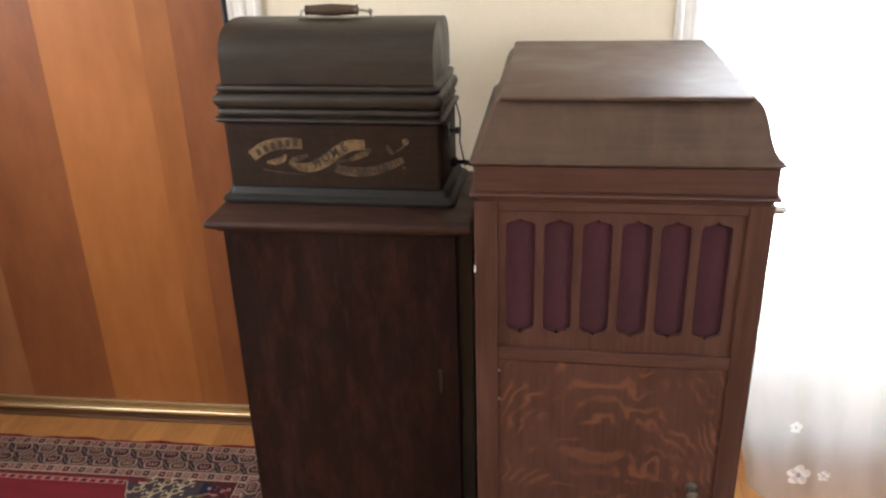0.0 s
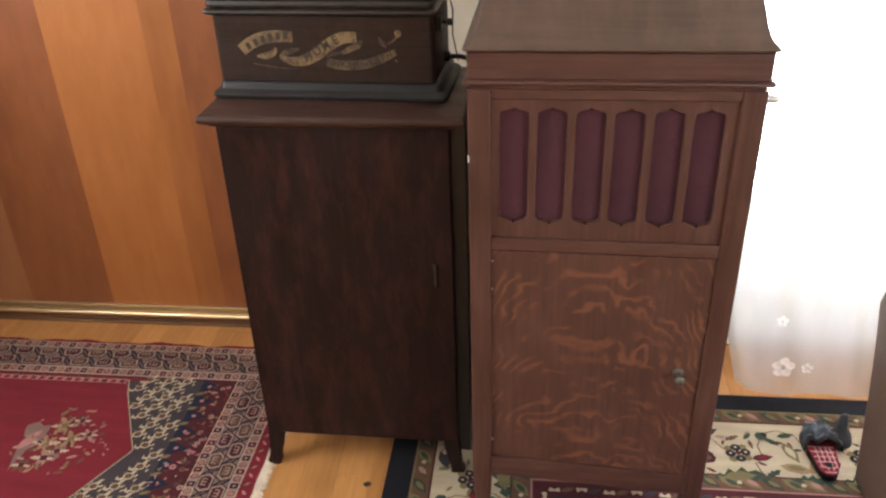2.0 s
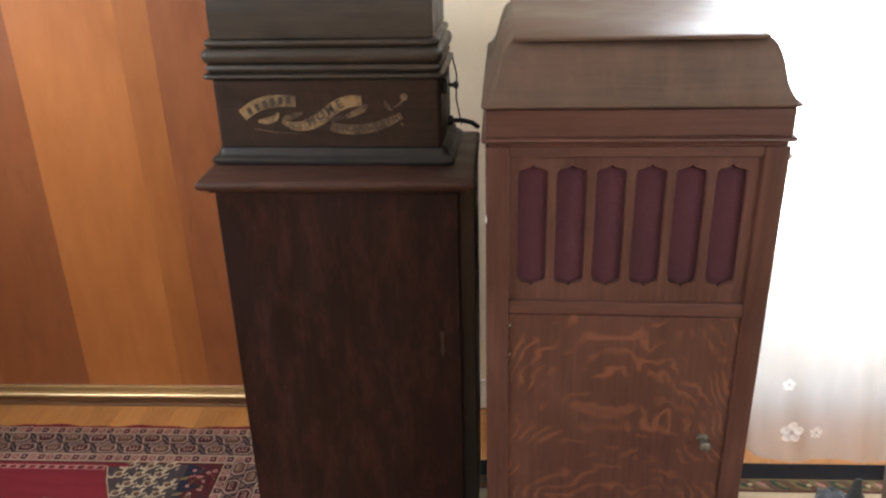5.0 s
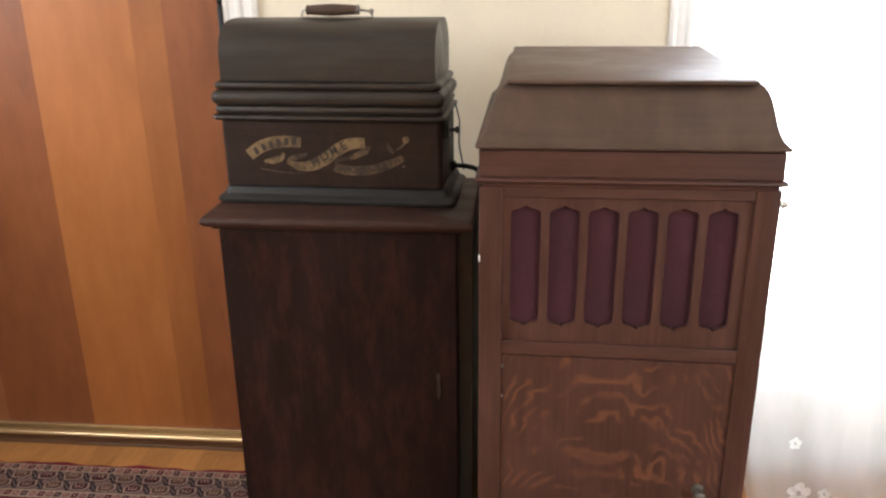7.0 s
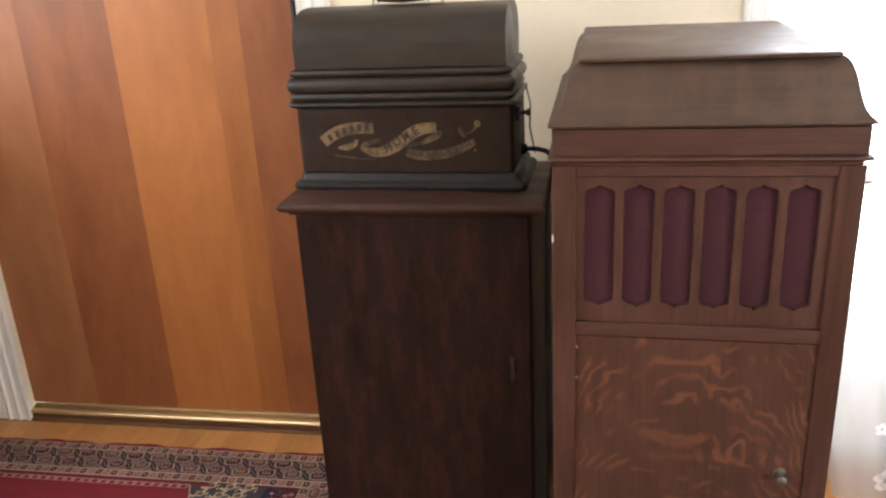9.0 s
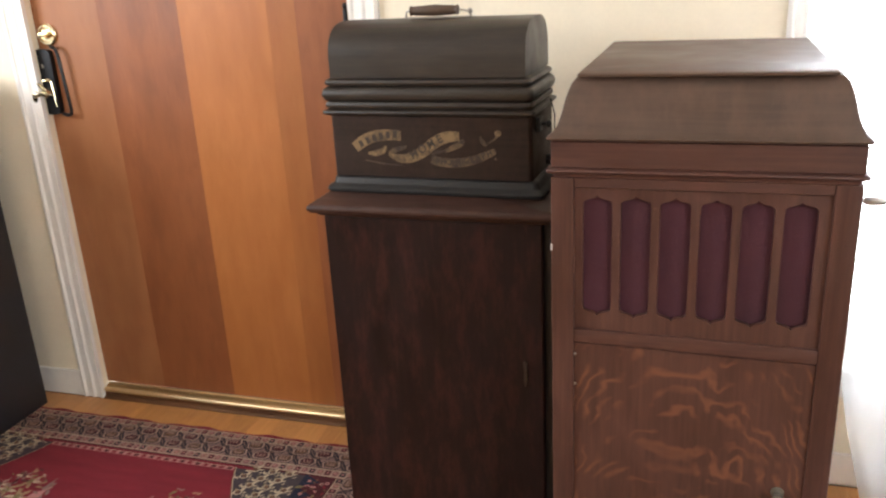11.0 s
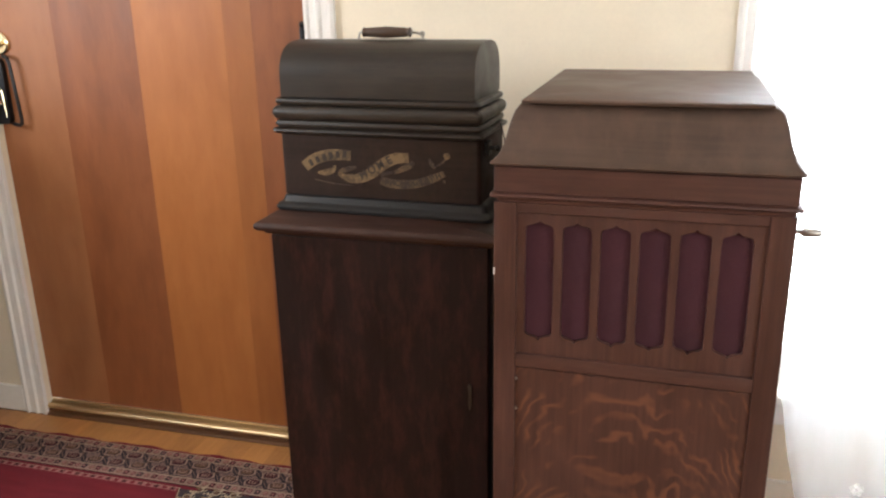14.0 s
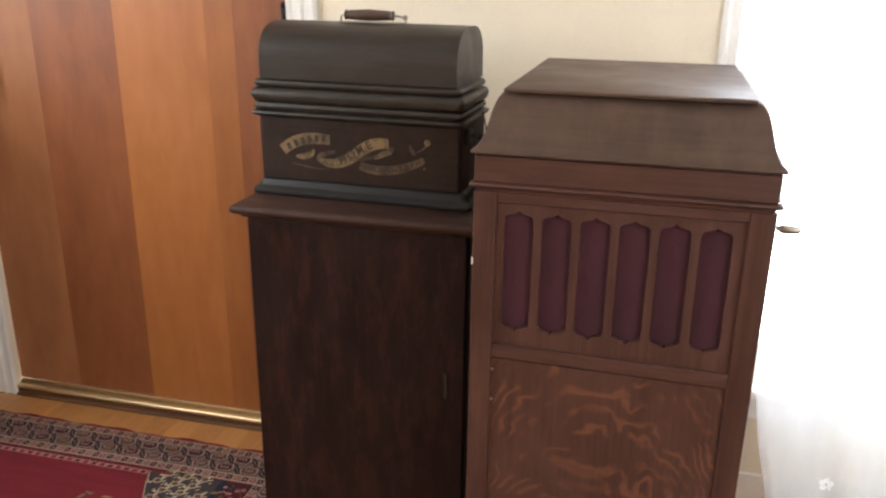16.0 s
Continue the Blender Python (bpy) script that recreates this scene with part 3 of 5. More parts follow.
# ---- record cabinet ----
def record_cabinet():
    x0, x1, y0, y1 = -0.586, -0.124, 1.426, 1.722
    cab = group_at("record_cabinet", (x0 + x1) / 2, (y0 + y1) / 2, 0, "dark walnut-stained record cabinet on short legs, door closed", "cabinet")
    # carcass behind the door
    part("side_panel", box(x0, x0 + 0.018, y0 + 0.020, y1, 0.105, 0.888, 0.002), CABWOOD, cab)
    # right board is black: the shade between the cabinets is put into its colour
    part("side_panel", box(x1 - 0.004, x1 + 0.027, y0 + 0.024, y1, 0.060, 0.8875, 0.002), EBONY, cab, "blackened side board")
    part("back_panel", box(x0 + 0.018, x1 - 0.018, y1 - 0.010, y1 - 0.002, 0.110, 0.885, 0.001), CABWOOD, cab)
    part("bottom_board", box(x0 + 0.018, x1 - 0.018, y0 + 0.020, y1 - 0.010, 0.107, 0.122, 0.001), CABWOOD, cab)
    front = part("door", box(x0 + 0.001, x1 - 0.001, y0, y0 + 0.019, 0.104, 0.884, 0.0035), CABWOOD, cab, "plain dark veneered door")
    ax, az = -0.163, 0.585
    pts = [(ax + 0.0050 * math.cos(radians(a)), az + 0.006 * math.sin(radians(a))) for a in range(-40, 221, 20)]
    pts += [(ax - 0.0028, az - 0.022), (ax - 0.0042, az - 0.040), (ax, az - 0.054), (ax + 0.0042, az - 0.040), (ax + 0.0028, az - 0.022)]
    lock = part("escutcheon", prism(pts, "y", y0 - 0.0022, y0), AGED, front, "tarnished keyhole plate")
    part("keyhole", prism([(ax + 0.003 * math.cos(radians(a)), az + 0.003 * math.sin(radians(a))) for a in range(-50, 231, 20)] + [(ax - 0.002, az - 0.013), (ax + 0.002, az - 0.013)], "y", y0 - 0.0030, y0 - 0.0023), INK, front, "dark keyhole")
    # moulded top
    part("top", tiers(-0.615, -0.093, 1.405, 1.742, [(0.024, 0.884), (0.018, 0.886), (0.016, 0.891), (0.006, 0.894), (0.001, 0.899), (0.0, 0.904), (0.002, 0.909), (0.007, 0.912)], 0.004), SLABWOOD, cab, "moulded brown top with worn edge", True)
    for lx0, sx in ((x0, -1), (x1, 1)):
        for ly, sy in ((y0, -1), (y1 - 0.036, 1)):
            cx, cy = lx0 - sx * 0.018, ly + 0.018
            bm = bmesh.new()
            rows = []
            for z, h, out in ((0.110, 0.018, 0.0), (0.085, 0.018, 0.002), (0.055, 0.016, 0.006), (0.025, 0.014, 0.011), (0.008, 0.016, 0.015), (0.0, 0.015, 0.015)):
                rows.append(ring(bm, cx + sx * out - h, cx + sx * out + h, cy + sy * out * 0.3 - h, cy + sy * out * 0.3 + h, z, 0.005, 2))
            for a, b in zip(rows, rows[1:]):
                for i in range(len(a)):
                    bm.faces.new((a[i], a[(i + 1) % len(a)], b[(i + 1) % len(b)], b[i]))
            bm.faces.new(rows[0]); bm.faces.new(rows[-1][::-1])
            part("leg", bm, CABWOOD, cab, "", True)
    cab.location += Vector((-0.003, 0.005, 0.0))
    cab.rotation_euler.z = radians(-0.8)
    return cab


record_cabinet()


# ---- cylinder phonograph in its case ----
def letters(word, size, start, end, bow, tilt_y, parent):
    """Raised flat lettering set along a bowed line from start to end in the (x, z) plane."""
    n = len(word)
    for i, ch in enumerate(word):
        u = (i + 0.5) / n
        x = start[0] + (end[0] - start[0]) * u
        z = start[1] + (end[1] - start[1]) * u + bow * 4 * u * (1 - u)
        slope = math.atan2(end[1] - start[1] + bow * 4 * (1 - 2 * u), end[0] - start[0])
        curve = bpy.data.curves.new("letter", "FONT")
        curve.body, curve.size, curve.align_x, curve.align_y = ch, size, "CENTER", "CENTER"
        curve.offset = size * 0.028
        tmp = new("letter_curve", curve)
        me = bpy.data.meshes.new_from_object(tmp)
        bpy.data.objects.remove(tmp)
        bm = bmesh.new()
        bm.from_mesh(me)
        bpy.data.meshes.remove(me)
        bmesh.ops.transform(bm, verts=bm.verts, matrix=Matrix.Translation((x, tilt_y, z)) @ Matrix.Rotation(-slope, 4, "Y") @ Matrix.Rotation(radians(90), 4, "X") @ Matrix.Scale(0.92, 4, (1, 0, 0)))
        part("letter", bm, INK, parent)


def band(points, widths, y):
    """A flat ribbon in the (x, z) plane along a smooth line of points, 0.6 mm proud."""
    pts = [Vector((p[0], 0, p[1])) for p in points]
    fine, wid = [], []
    for i in range(len(pts) - 1):
        p0, p1, p2, p3 = pts[max(i - 1, 0)], pts[i], pts[i + 1], pts[min(i + 2, len(pts) - 1)]
        for k in range(6):
            t = k / 6
            fine.append(0.5 * (2 * p1 + (p2 - p0) * t + (2 * p0 - 5 * p1 + 4 * p2 - p3) * t * t + (3 * p1 - p0 - 3 * p2 + p3) * t ** 3))
            wid.append(widths[i] + (widths[i + 1] - widths[i]) * t)
    fine.append(pts[-1]); wid.append(widths[-1])
    top, low = [], []
    for i, p in enumerate(fine):
        d = (fine[min(i + 1, len(fine) - 1)] - fine[max(i - 1, 0)]).normalized()
        nrm = Vector((-d.z, 0, d.x))
        top.append(p + nrm * wid[i] / 2); low.append(p - nrm * wid[i] / 2)
    bm = bmesh.new()
    rows = [[bm.verts.new((q.x, yy, q.z)) for yy in (y, y - 0.0006) for q in (a, b)] for a, b in zip(top, low)]
    for a, b in zip(rows, rows[1:]):
        for i, j in ((2, 3), (0, 2), (3, 1)):
            bm.faces.new((a[i], a[j], b[j], b[i]))
    return bm


def phonograph():
    x0, x1, y0, y1 = -0.595, -0.158, 1.522, 1.716
    ph = group_at("cylinder_phonograph", (x0 + x1) / 2, (y0 + y1) / 2, 0.912, "antique cylinder phonograph in dark domed oak case with gilt banner", "phonograph")
    base = part("base_moulding", tiers(x0 - 0.019, x1 + 0.024, y0 - 0.014, y1 + 0.018, [(0.003, 0.9125), (0.0, 0.916), (0.0, 0.921), (0.004, 0.926), (0.009, 0.928), (0.012, 0.932), (0.014, 0.940), (0.018, 0.945), (0.022, 0.947)], 0.014, 6), EBONIZED, ph, "blackened base moulding", True)
    case = part("case", tiers(x0, x1, y0, y1, [(0, 0.947), (0, 1.078)], 0.010, 5), PHONOFRONT, ph, "dark brown oak case", True)
    part("rim_moulding", tiers(x0 - 0.014, x1 + 0.008, y0 - 0.013, y1 + 0.013, [(0.015, 1.072), (0.012, 1.076), (0.003, 1.079), (0.0, 1.083), (0.001, 1.087), (0.006, 1.089), (0.012, 1.0905)], 0.012, 5), PHONO, ph, "", True)
    lid = part("lid_moulding", tiers(x0 - 0.011, x1 + 0.004, y0 - 0.010, y1 + 0.010, [(0.008, 1.091), (0.004, 1.093), (0.002, 1.098), (0.004, 1.104), (0.010, 1.106), (0.004, 1.108), (0.0, 1.113), (-0.002, 1.121), (0.0, 1.129), (0.005, 1.134), (0.012, 1.136), (0.006, 1.139), (0.004, 1.144), (0.006, 1.149), (0.012, 1.152), (0.024, 1.153)], 0.012, 5), PHONO, ph, "", True)
    # domed lid
    ya, yb, zt = y0 - 0.001, y1 + 0.009, 1.262
    outline = [(ya, 1.153)]
    for i in range(0, 19):
        a = radians(180 - 10 * i)
        c, s = math.cos(a), math.sin(a)
        u = math.copysign(abs(c) ** 0.72, c)
        outline.append(((ya + yb) / 2 + (yb - ya) / 2 * u, 1.192 + (zt - 1.192) * abs(s) ** 0.86))
    outline.append((yb, 1.153))
    dome = prism(outline, "x", x0 + 0.009, x1 - 0.011)
    part("domed_lid", dome, PHONO, ph, "smooth dark domed lid", True)
    # handle
    hx0, hx1, hy, hz = -0.436, -0.330, 1.619, 1.277
    grip = part("handle", turned([(0.0075, hx0), (0.0105, hx0 + 0.002), (0.0085, hx0 + 0.006), (0.0095, hx0 + 0.012), (0.0118, hx0 + 0.053), (0.0095, hx1 - 0.012), (0.0085, hx1 - 0.006), (0.0105, hx1 - 0.002), (0.0075, hx1)], (0, hy, hz), "x", 16), HANDLEWOOD, ph, "turned brown wooden handle", True)
    part("handle_wire", rod([(hx0 - 0.001, hy, hz), (hx0 - 0.008, hy, hz - 0.001), (hx0 - 0.010, hy, hz - 0.010), (hx0 - 0.006, hy, hz - 0.020)], 0.0022), STEEL, grip, "bent steel wire", True)
    part("handle_wire", rod([(hx1, hy, hz), (hx1 + 0.012, hy, hz - 0.001), (hx1 + 0.022, hy, hz - 0.004), (hx1 + 0.026, hy, hz - 0.012), (hx1 + 0.020, hy, hz - 0.020)], 0.0022), STEEL, grip, "bent steel wire", True)
    part("handle_eye", turned([(0.0035, -0.002), (0.0055, 0), (0.0035, 0.002)], (hx1 + 0.024, hy, hz - 0.003), "y", 12), STEEL, grip, "small steel eye", True)
    part("handle_plate", box(hx0 - 0.014, hx1 + 0.030, hy - 0.006, hy + 0.006, 1.2615, 1.2645, 0.001), STEEL, ph, "thin steel strap")
    # side catch, cord and crank
    catch = part("catch", box(x1 + 0.001, x1 + 0.010, 1.548, 1.578, 1.042, 1.070, 0.002), BLACKMETAL, ph, "black iron lid catch")
    part("catch_knob", turned([(0.004, 0), (0.004, 0.012), (0.007, 0.014), (0.007, 0.020), (0.003, 0.022)], (x1 + 0.008, 1.563, 1.056), "x", 12), BLACKMETAL, catch, "", True)
    part("catch_wire", rod([(x1 + 0.012, 1.64, 1.094), (x1 + 0.020, 1.642, 1.060), (x1 + 0.018, 1.644, 1.010), (x1 + 0.024, 1.648, 0.975), (x1 + 0.028, 1.650, 0.955)], 0.0016, 6), BLACKMETAL, ph, "thin dark wire", True)
    crank = part("crank", rod([(x1 - 0.004, 1.655, 0.962), (x1 + 0.030, 1.655, 0.962), (x1 + 0.050, 1.652, 0.958), (x1 + 0.062, 1.640, 0.952)], 0.005), BLACKMETAL, ph, "black iron crank", True)
    part("crank_collar", turned([(0.011, 0.0), (0.011, 0.008), (0.007, 0.011)], (x1, 1.655, 0.962), "x", 14), BLACKMETAL, crank, "", True)
    # gilt banner on the front
    yb0 = y0 - 0.0002
    def at(px, py):
        return (-0.540 + (px - 445) * 0.001125, 0.985 + (300 - py) * 0.00114 + 0.001)
    ribbons = part("banner", band([at(443, 281), at(463, 267), at(486, 259), at(512, 256), at(538, 257)], [0.023, 0.024, 0.024, 0.023, 0.020], yb0), GOLD, ph, "worn gilt ribbon with dark bars")
    part("banner", band([at(512, 291), at(532, 299), at(556, 297), at(582, 284), at(604, 268), at(626, 258), at(651, 256)], [0.007, 0.017, 0.021, 0.024, 0.024, 0.023, 0.019], yb0), GOLD, ph, "worn gilt ribbon")
    second = [o for o in ph.children if o.name.startswith("banner")][-1]
    part("banner", band([at(595, 299), at(615, 304), at(640, 305), at(668, 301), at(692, 293), at(718, 281)], [0.018, 0.019, 0.019, 0.018, 0.017, 0.012], yb0), DULLGOLD, ph, "faded gilt ribbon")
    third = [o for o in ph.children if o.name.startswith("banner")][-1]
    for pts, wd, mat in (([at(470, 291), at(486, 290), at(500, 285), at(506, 276)], [0.004, 0.014, 0.012, 0.004], GOLD), ([at(548, 277), at(534, 281), at(520, 286), at(512, 292)], [0.004, 0.009, 0.012, 0.006], DULLGOLD), ([at(660, 262), at(652, 270), at(640, 276), at(622, 284)], [0.005, 0.013, 0.012, 0.006], DULLGOLD), ([at(596, 291), at(606, 286), at(620, 284)], [0.003, 0.008, 0.004], DULLGOLD), ([at(690, 256), at(695, 266), at(702, 272)], [0.004, 0.010, 0.004], DULLGOLD), ([at(704, 268), at(714, 262), at(722, 254)], [0.003, 0.004, 0.005], DULLGOLD), ([at(716, 294), at(720, 298)], [0.005, 0.003], DULLGOLD), ([at(462, 304), at(500, 310), at(540, 312)], [0.001, 0.003, 0.001], DULLGOLD)):
        part("scroll", band(pts, wd, yb0), mat, ph, "faded gilt scroll")
    part("gilt_dot", turned([(0.007, 0), (0.007, -0.0006), (0.005, -0.0009)], (at(723, 250)[0], yb0, at(723, 250)[1]), "y", 14), GOLD, ph, "pale gilt dot")
    # bars for the maker's name, then the plain words
    for i in range(6):
        u = (i + 0.5) / 6
        p = Vector(at(450, 277)).lerp(Vector(at(533, 255)), u) + Vector((0, 0.0075 * 4 * u * (1 - u)))
        s = math.atan2(0.022 + 0.03 * (1 - 2 * u), 0.095)
        bm = box(-0.0042, 0.0042, yb0 - 0.0011, yb0 - 0.0007, -0.0070, 0.0070, 0)
        bmesh.ops.transform(bm, verts=bm.verts, matrix=Matrix.Translation((p.x, 0, p.y)) @ Matrix.Rotation(-s, 4, "Y"))
        part("dark_bar", bm, INK, ribbons)
    letters("HOME", 0.024, at(553, 296), at(622, 258), 0.001, yb0 - 0.0009, second)
    letters("PHONOGRAPH", 0.0175, at(602, 302), at(712, 284), -0.009, yb0 - 0.0009, third)
    ph.location.x -= 0.001
    ph.rotation_euler.z = radians(-2.5)
    return ph


phonograph()


# ---- disc talking machine ----
def talking_machine():
    x0, x1, y0, y1 = -0.079, 0.383, 1.226, 1.742
    tm = group_at("floor_phonograph", (x0 + x1) / 2, (y0 + y1) / 2, 0, "tall fumed oak floor phonograph with arched grille and flamed door", "phonograph")
    pw = 0.038
    for px0, sx in ((x0, -1), (x1 - pw, 1)):
        for py0 in (y0, y1 - pw):
            bm = bmesh.new()
            rows = []
            for z, i in ((1.031, 0), (0.20, 0), (0.12, 0.003), (0.04, 0.008), (0.006, 0.009), (0.0, 0.011)):
                rows.append(ring(bm, px0 + i, px0 + pw - i, py0 + i, py0 + pw - i, z, 0.003, 2))
            for a, b in zip(rows, rows[1:]):
                for k in range(len(a)):
                    bm.faces.new((a[k], a[(k + 1) % len(a)], b[(k + 1) % len(b)], b[k]))
            bm.faces.new(rows[0]); bm.faces.new(rows[-1][::-1])
            part("corner_post", bm, OAK, tm, "", True)
    for px in (x0 + 0.006, x1 - 0.018):
        part("side_panel", box(px, px + 0.012, y0 + pw, y1 - pw, 0.19, 1.030, 0.001), OAK, tm)
    part("back_panel", box(x0 + pw, x1 - pw, y1 - 0.022, y1 - 0.012, 0.19, 1.030, 0.001), OAK, tm)
    part("bottom_board", box(x0 + pw, x1 - pw, y0 + 0.03, y1 - 0.022, 0.20, 0.215, 0.001), OAKX, tm)
    ix0, ix1 = x0 + pw, x1 - pw
    # rails
    part("rail", tiers(ix0 - 0.001, ix1 + 0.001, y0 + 0.003, y0 + 0.025, [(0.0012, 1.014), (0, 1.0152), (0, 1.0305)], 0.0015, 1), OAKX, tm, "", True)
    def board(z0a, z0b, z1a, z1b, ya, yb, soft):
        """A board whose lower and upper edges have settled out of level."""
        bm = prism([(ix0 - 0.001, z0a), (ix1 + 0.001, z0b), (ix1 + 0.001, z1b), (ix0 - 0.001, z1a)], "y", ya, yb)
        bmesh.ops.bevel(bm, geom=bm.edges[:], offset=soft, segments=2, affect="EDGES", profile=0.6)
        return bm
    part("rail", board(0.739, 0.7355, 0.7635, 0.7605, y0 + 0.002, y0 + 0.025, 0.0025), OAKX, tm, "", True)
    part("rail", board(0.205, 0.183, 0.2535, 0.2315, y0 + 0.002, y0 + 0.025, 0.0025), OAKX, tm, "", True)
    # grille panel with six ogee-ended slots
    gz0, gz1 = 0.760, 1.014
    grille = part("grille_panel", grille_bm(ix0, ix1, gz0, gz1, y0 + 0.009, y0 + 0.017), OAK, tm, "fretted oak grille panel")
    part("grille_cloth", box(ix0 + 0.004, ix1 - 0.004, y0 + 0.019, y0 + 0.021, gz0 + 0.004, gz1 - 0.004, 0), CLOTH, tm, "dull maroon grille cloth")
    # door
    front = part("door", board(0.2560, 0.2340, 0.7365, 0.7325, y0 + 0.006, y0 + 0.024, 0.0018), FLAME, tm, "flame-figured quarter-sawn oak door")
    kx, kz = 0.306, 0.487
    part("knob", turned([(0.011, 0.006), (0.011, 0.004), (0.005, 0.002), (0.004, -0.006), (0.0075, -0.010), (0.0100, -0.015), (0.0092, -0.020), (0.005, -0.023)], (kx, y0, kz), "y", 18), TARNISH, front, "tarnished metal knob", True)
    for hz in (0.715, 0.657, 0.300):
        part("hinge_screw", turned([(0.0028, 0.002), (0.0028, -0.0006), (0.0016, -0.0014)], (ix0 + 0.0015, y0 + 0.004, hz), "y", 10), STEEL, front, "bright hinge screw", True)
    part("chip_mark", box(x0 - 0.0006, x0 + 0.0020, y0 + 0.0002, y0 + 0.006, 0.905, 0.917, 0.0004), PAPER, tm, "small pale chip in the wood")
    # moulding under the lid, lid frame, coved dome and raised top
    part("cornice", tiers(x0 - 0.007, x1 + 0.007, y0 - 0.008, y1 + 0.004, [(0.012, 1.0310), (0.011, 1.0365), (0.002, 1.0395), (0.0, 1.0425), (0.001, 1.0455), (0.006, 1.0480)], 0.004, 3), OAKX, tm, "thin moulded lip over a dark recess", True)
    part("lid_frame", tiers(x0, x1, y0 - 0.002, y1, [(0.001, 1.0485), (0, 1.0495), (0, 1.0895), (0.003, 1.0915)], 0.004, 3), OAKX, tm, "reddish oak lid frame", True)
    part("lid", tiers(x0, x1, y0 - 0.002, y1, [(0.002, 1.0920), (-0.0045, 1.0935), (-0.0062, 1.0965), (-0.0035, 1.0992), (0.003, 1.1045), (0.009, 1.114), (0.0138, 1.127), (0.0175, 1.141), (0.0208, 1.154), (0.0245, 1.166), (0.029, 1.177), (0.035, 1.1845), (0.041, 1.1880)], 0.004, 3), OAKTOP, tm, "coved oak lid with dulled varnish", True)
    part("lid_top", tiers(x0 + 0.040, x1 - 0.046, y0 + 0.016, y1 - 0.012, [(0.003, 1.1883), (0.0005, 1.1900), (0, 1.1930), (0.0025, 1.1950)], 0.002, 2), OAKTOP, tm, "raised flat lid panel", True)
    # winding crank on the window side
    cz, cy = 0.962, 1.40
    crank = part("crank", rod([(x1 - 0.004, cy, cz), (x1 + 0.014, cy, cz), (x1 + 0.022, cy, cz), (x1 + 0.040, cy - 0.002, cz - 0.001)], 0.0045), STEEL, tm, "steel winding crank", True)
    part("crank_collar", turned([(0.012, 0.0), (0.012, 0.004), (0.007, 0.008)], (x1, cy, cz), "x", 14), STEEL, crank, "", True)
    part("crank_grip", turned([(0.005, 0), (0.008, 0.006), (0.007, 0.028), (0.004, 0.034)], (x1 + 0.030, cy - 0.002, cz - 0.001), "x", 14), STEEL, crank, "worn metal grip", True)
    tm.location.x += 0.004
    tm.rotation_euler.z = radians(-1.0)
    return tm


def slot_outline(cx, z0, z1, w):
    """One grille slot: straight sides, rounded shoulders and a small point at each end."""
    h = w / 2
    half = [(h, 0.0), (h * 0.96, 0.45), (h * 0.80, 0.62), (h * 0.45, 0.72), (h * 0.20, 0.80), (0.0, 1.0)]
    top = [(x, z1 - 0.022 + 0.022 * t) for x, t in half]
    low = [(x, z0 + 0.022 - 0.022 * t) for x, t in half]
    right = low[::-1] + top
    left = [(-x, z) for x, z in right[::-1]][1:-1]
    return [(cx + x, z) for x, z in right + left]


def grille_bm(x0, x1, z0, z1, ya, yb):
    """The fretted board: cells side by side, each with its slot cut through."""
    bm = bmesh.new()
    pitch, first = 0.0614, -0.004
    edges = [x0] + [first + pitch * (i + 0.5) for i in range(5)] + [x1]
    for i in range(6):
        slot = slot_outline(first + pitch * i, 0.789, 1.000, 0.047)
        a, b = edges[i], edges[i + 1]
        n = len(slot)
        cx, cz = first + pitch * i, (z0 + z1) / 2
        outer = []
        for x, z in slot:
            # where the ray from the slot's middle meets the cell's edge
            dx, dz = x - cx, z - cz
            k = min((((b if dx > 0 else a) - cx) / dx) if abs(dx) > 1e-9 else 9e9, (((z1 if dz > 0 else z0) - cz) / dz) if abs(dz) > 1e-9 else 9e9)
            outer.append((cx + dx * k, cz + dz * k))
        for corner in ((a, z0), (b, z0), (b, z1), (a, z1)):
            j = min(range(n), key=lambda q: (outer[q][0] - corner[0]) ** 2 + (outer[q][1] - corner[1]) ** 2)
            outer[j] = corner
        fo = [bm.verts.new((x, ya, z)) for x, z in outer]
        fs = [bm.verts.new((x, ya + 0.0015, z)) for x, z in slot]
        mid = [bm.verts.new((cx + (x - cx) * 1.03, ya, cz + (z - cz) * 1.008)) for x, z in slot]
        bs = [bm.verts.new((x, yb, z)) for x, z in slot]
        for k in range(n):
            j = (k + 1) % n
            bm.faces.new((fo[k], fo[j], mid[j], mid[k]))
            bm.faces.new((mid[k], mid[j], fs[j], fs[k]))
            bm.faces.new((fs[k], fs[j], bs[j], bs[k]))
    return bm


talking_machine()


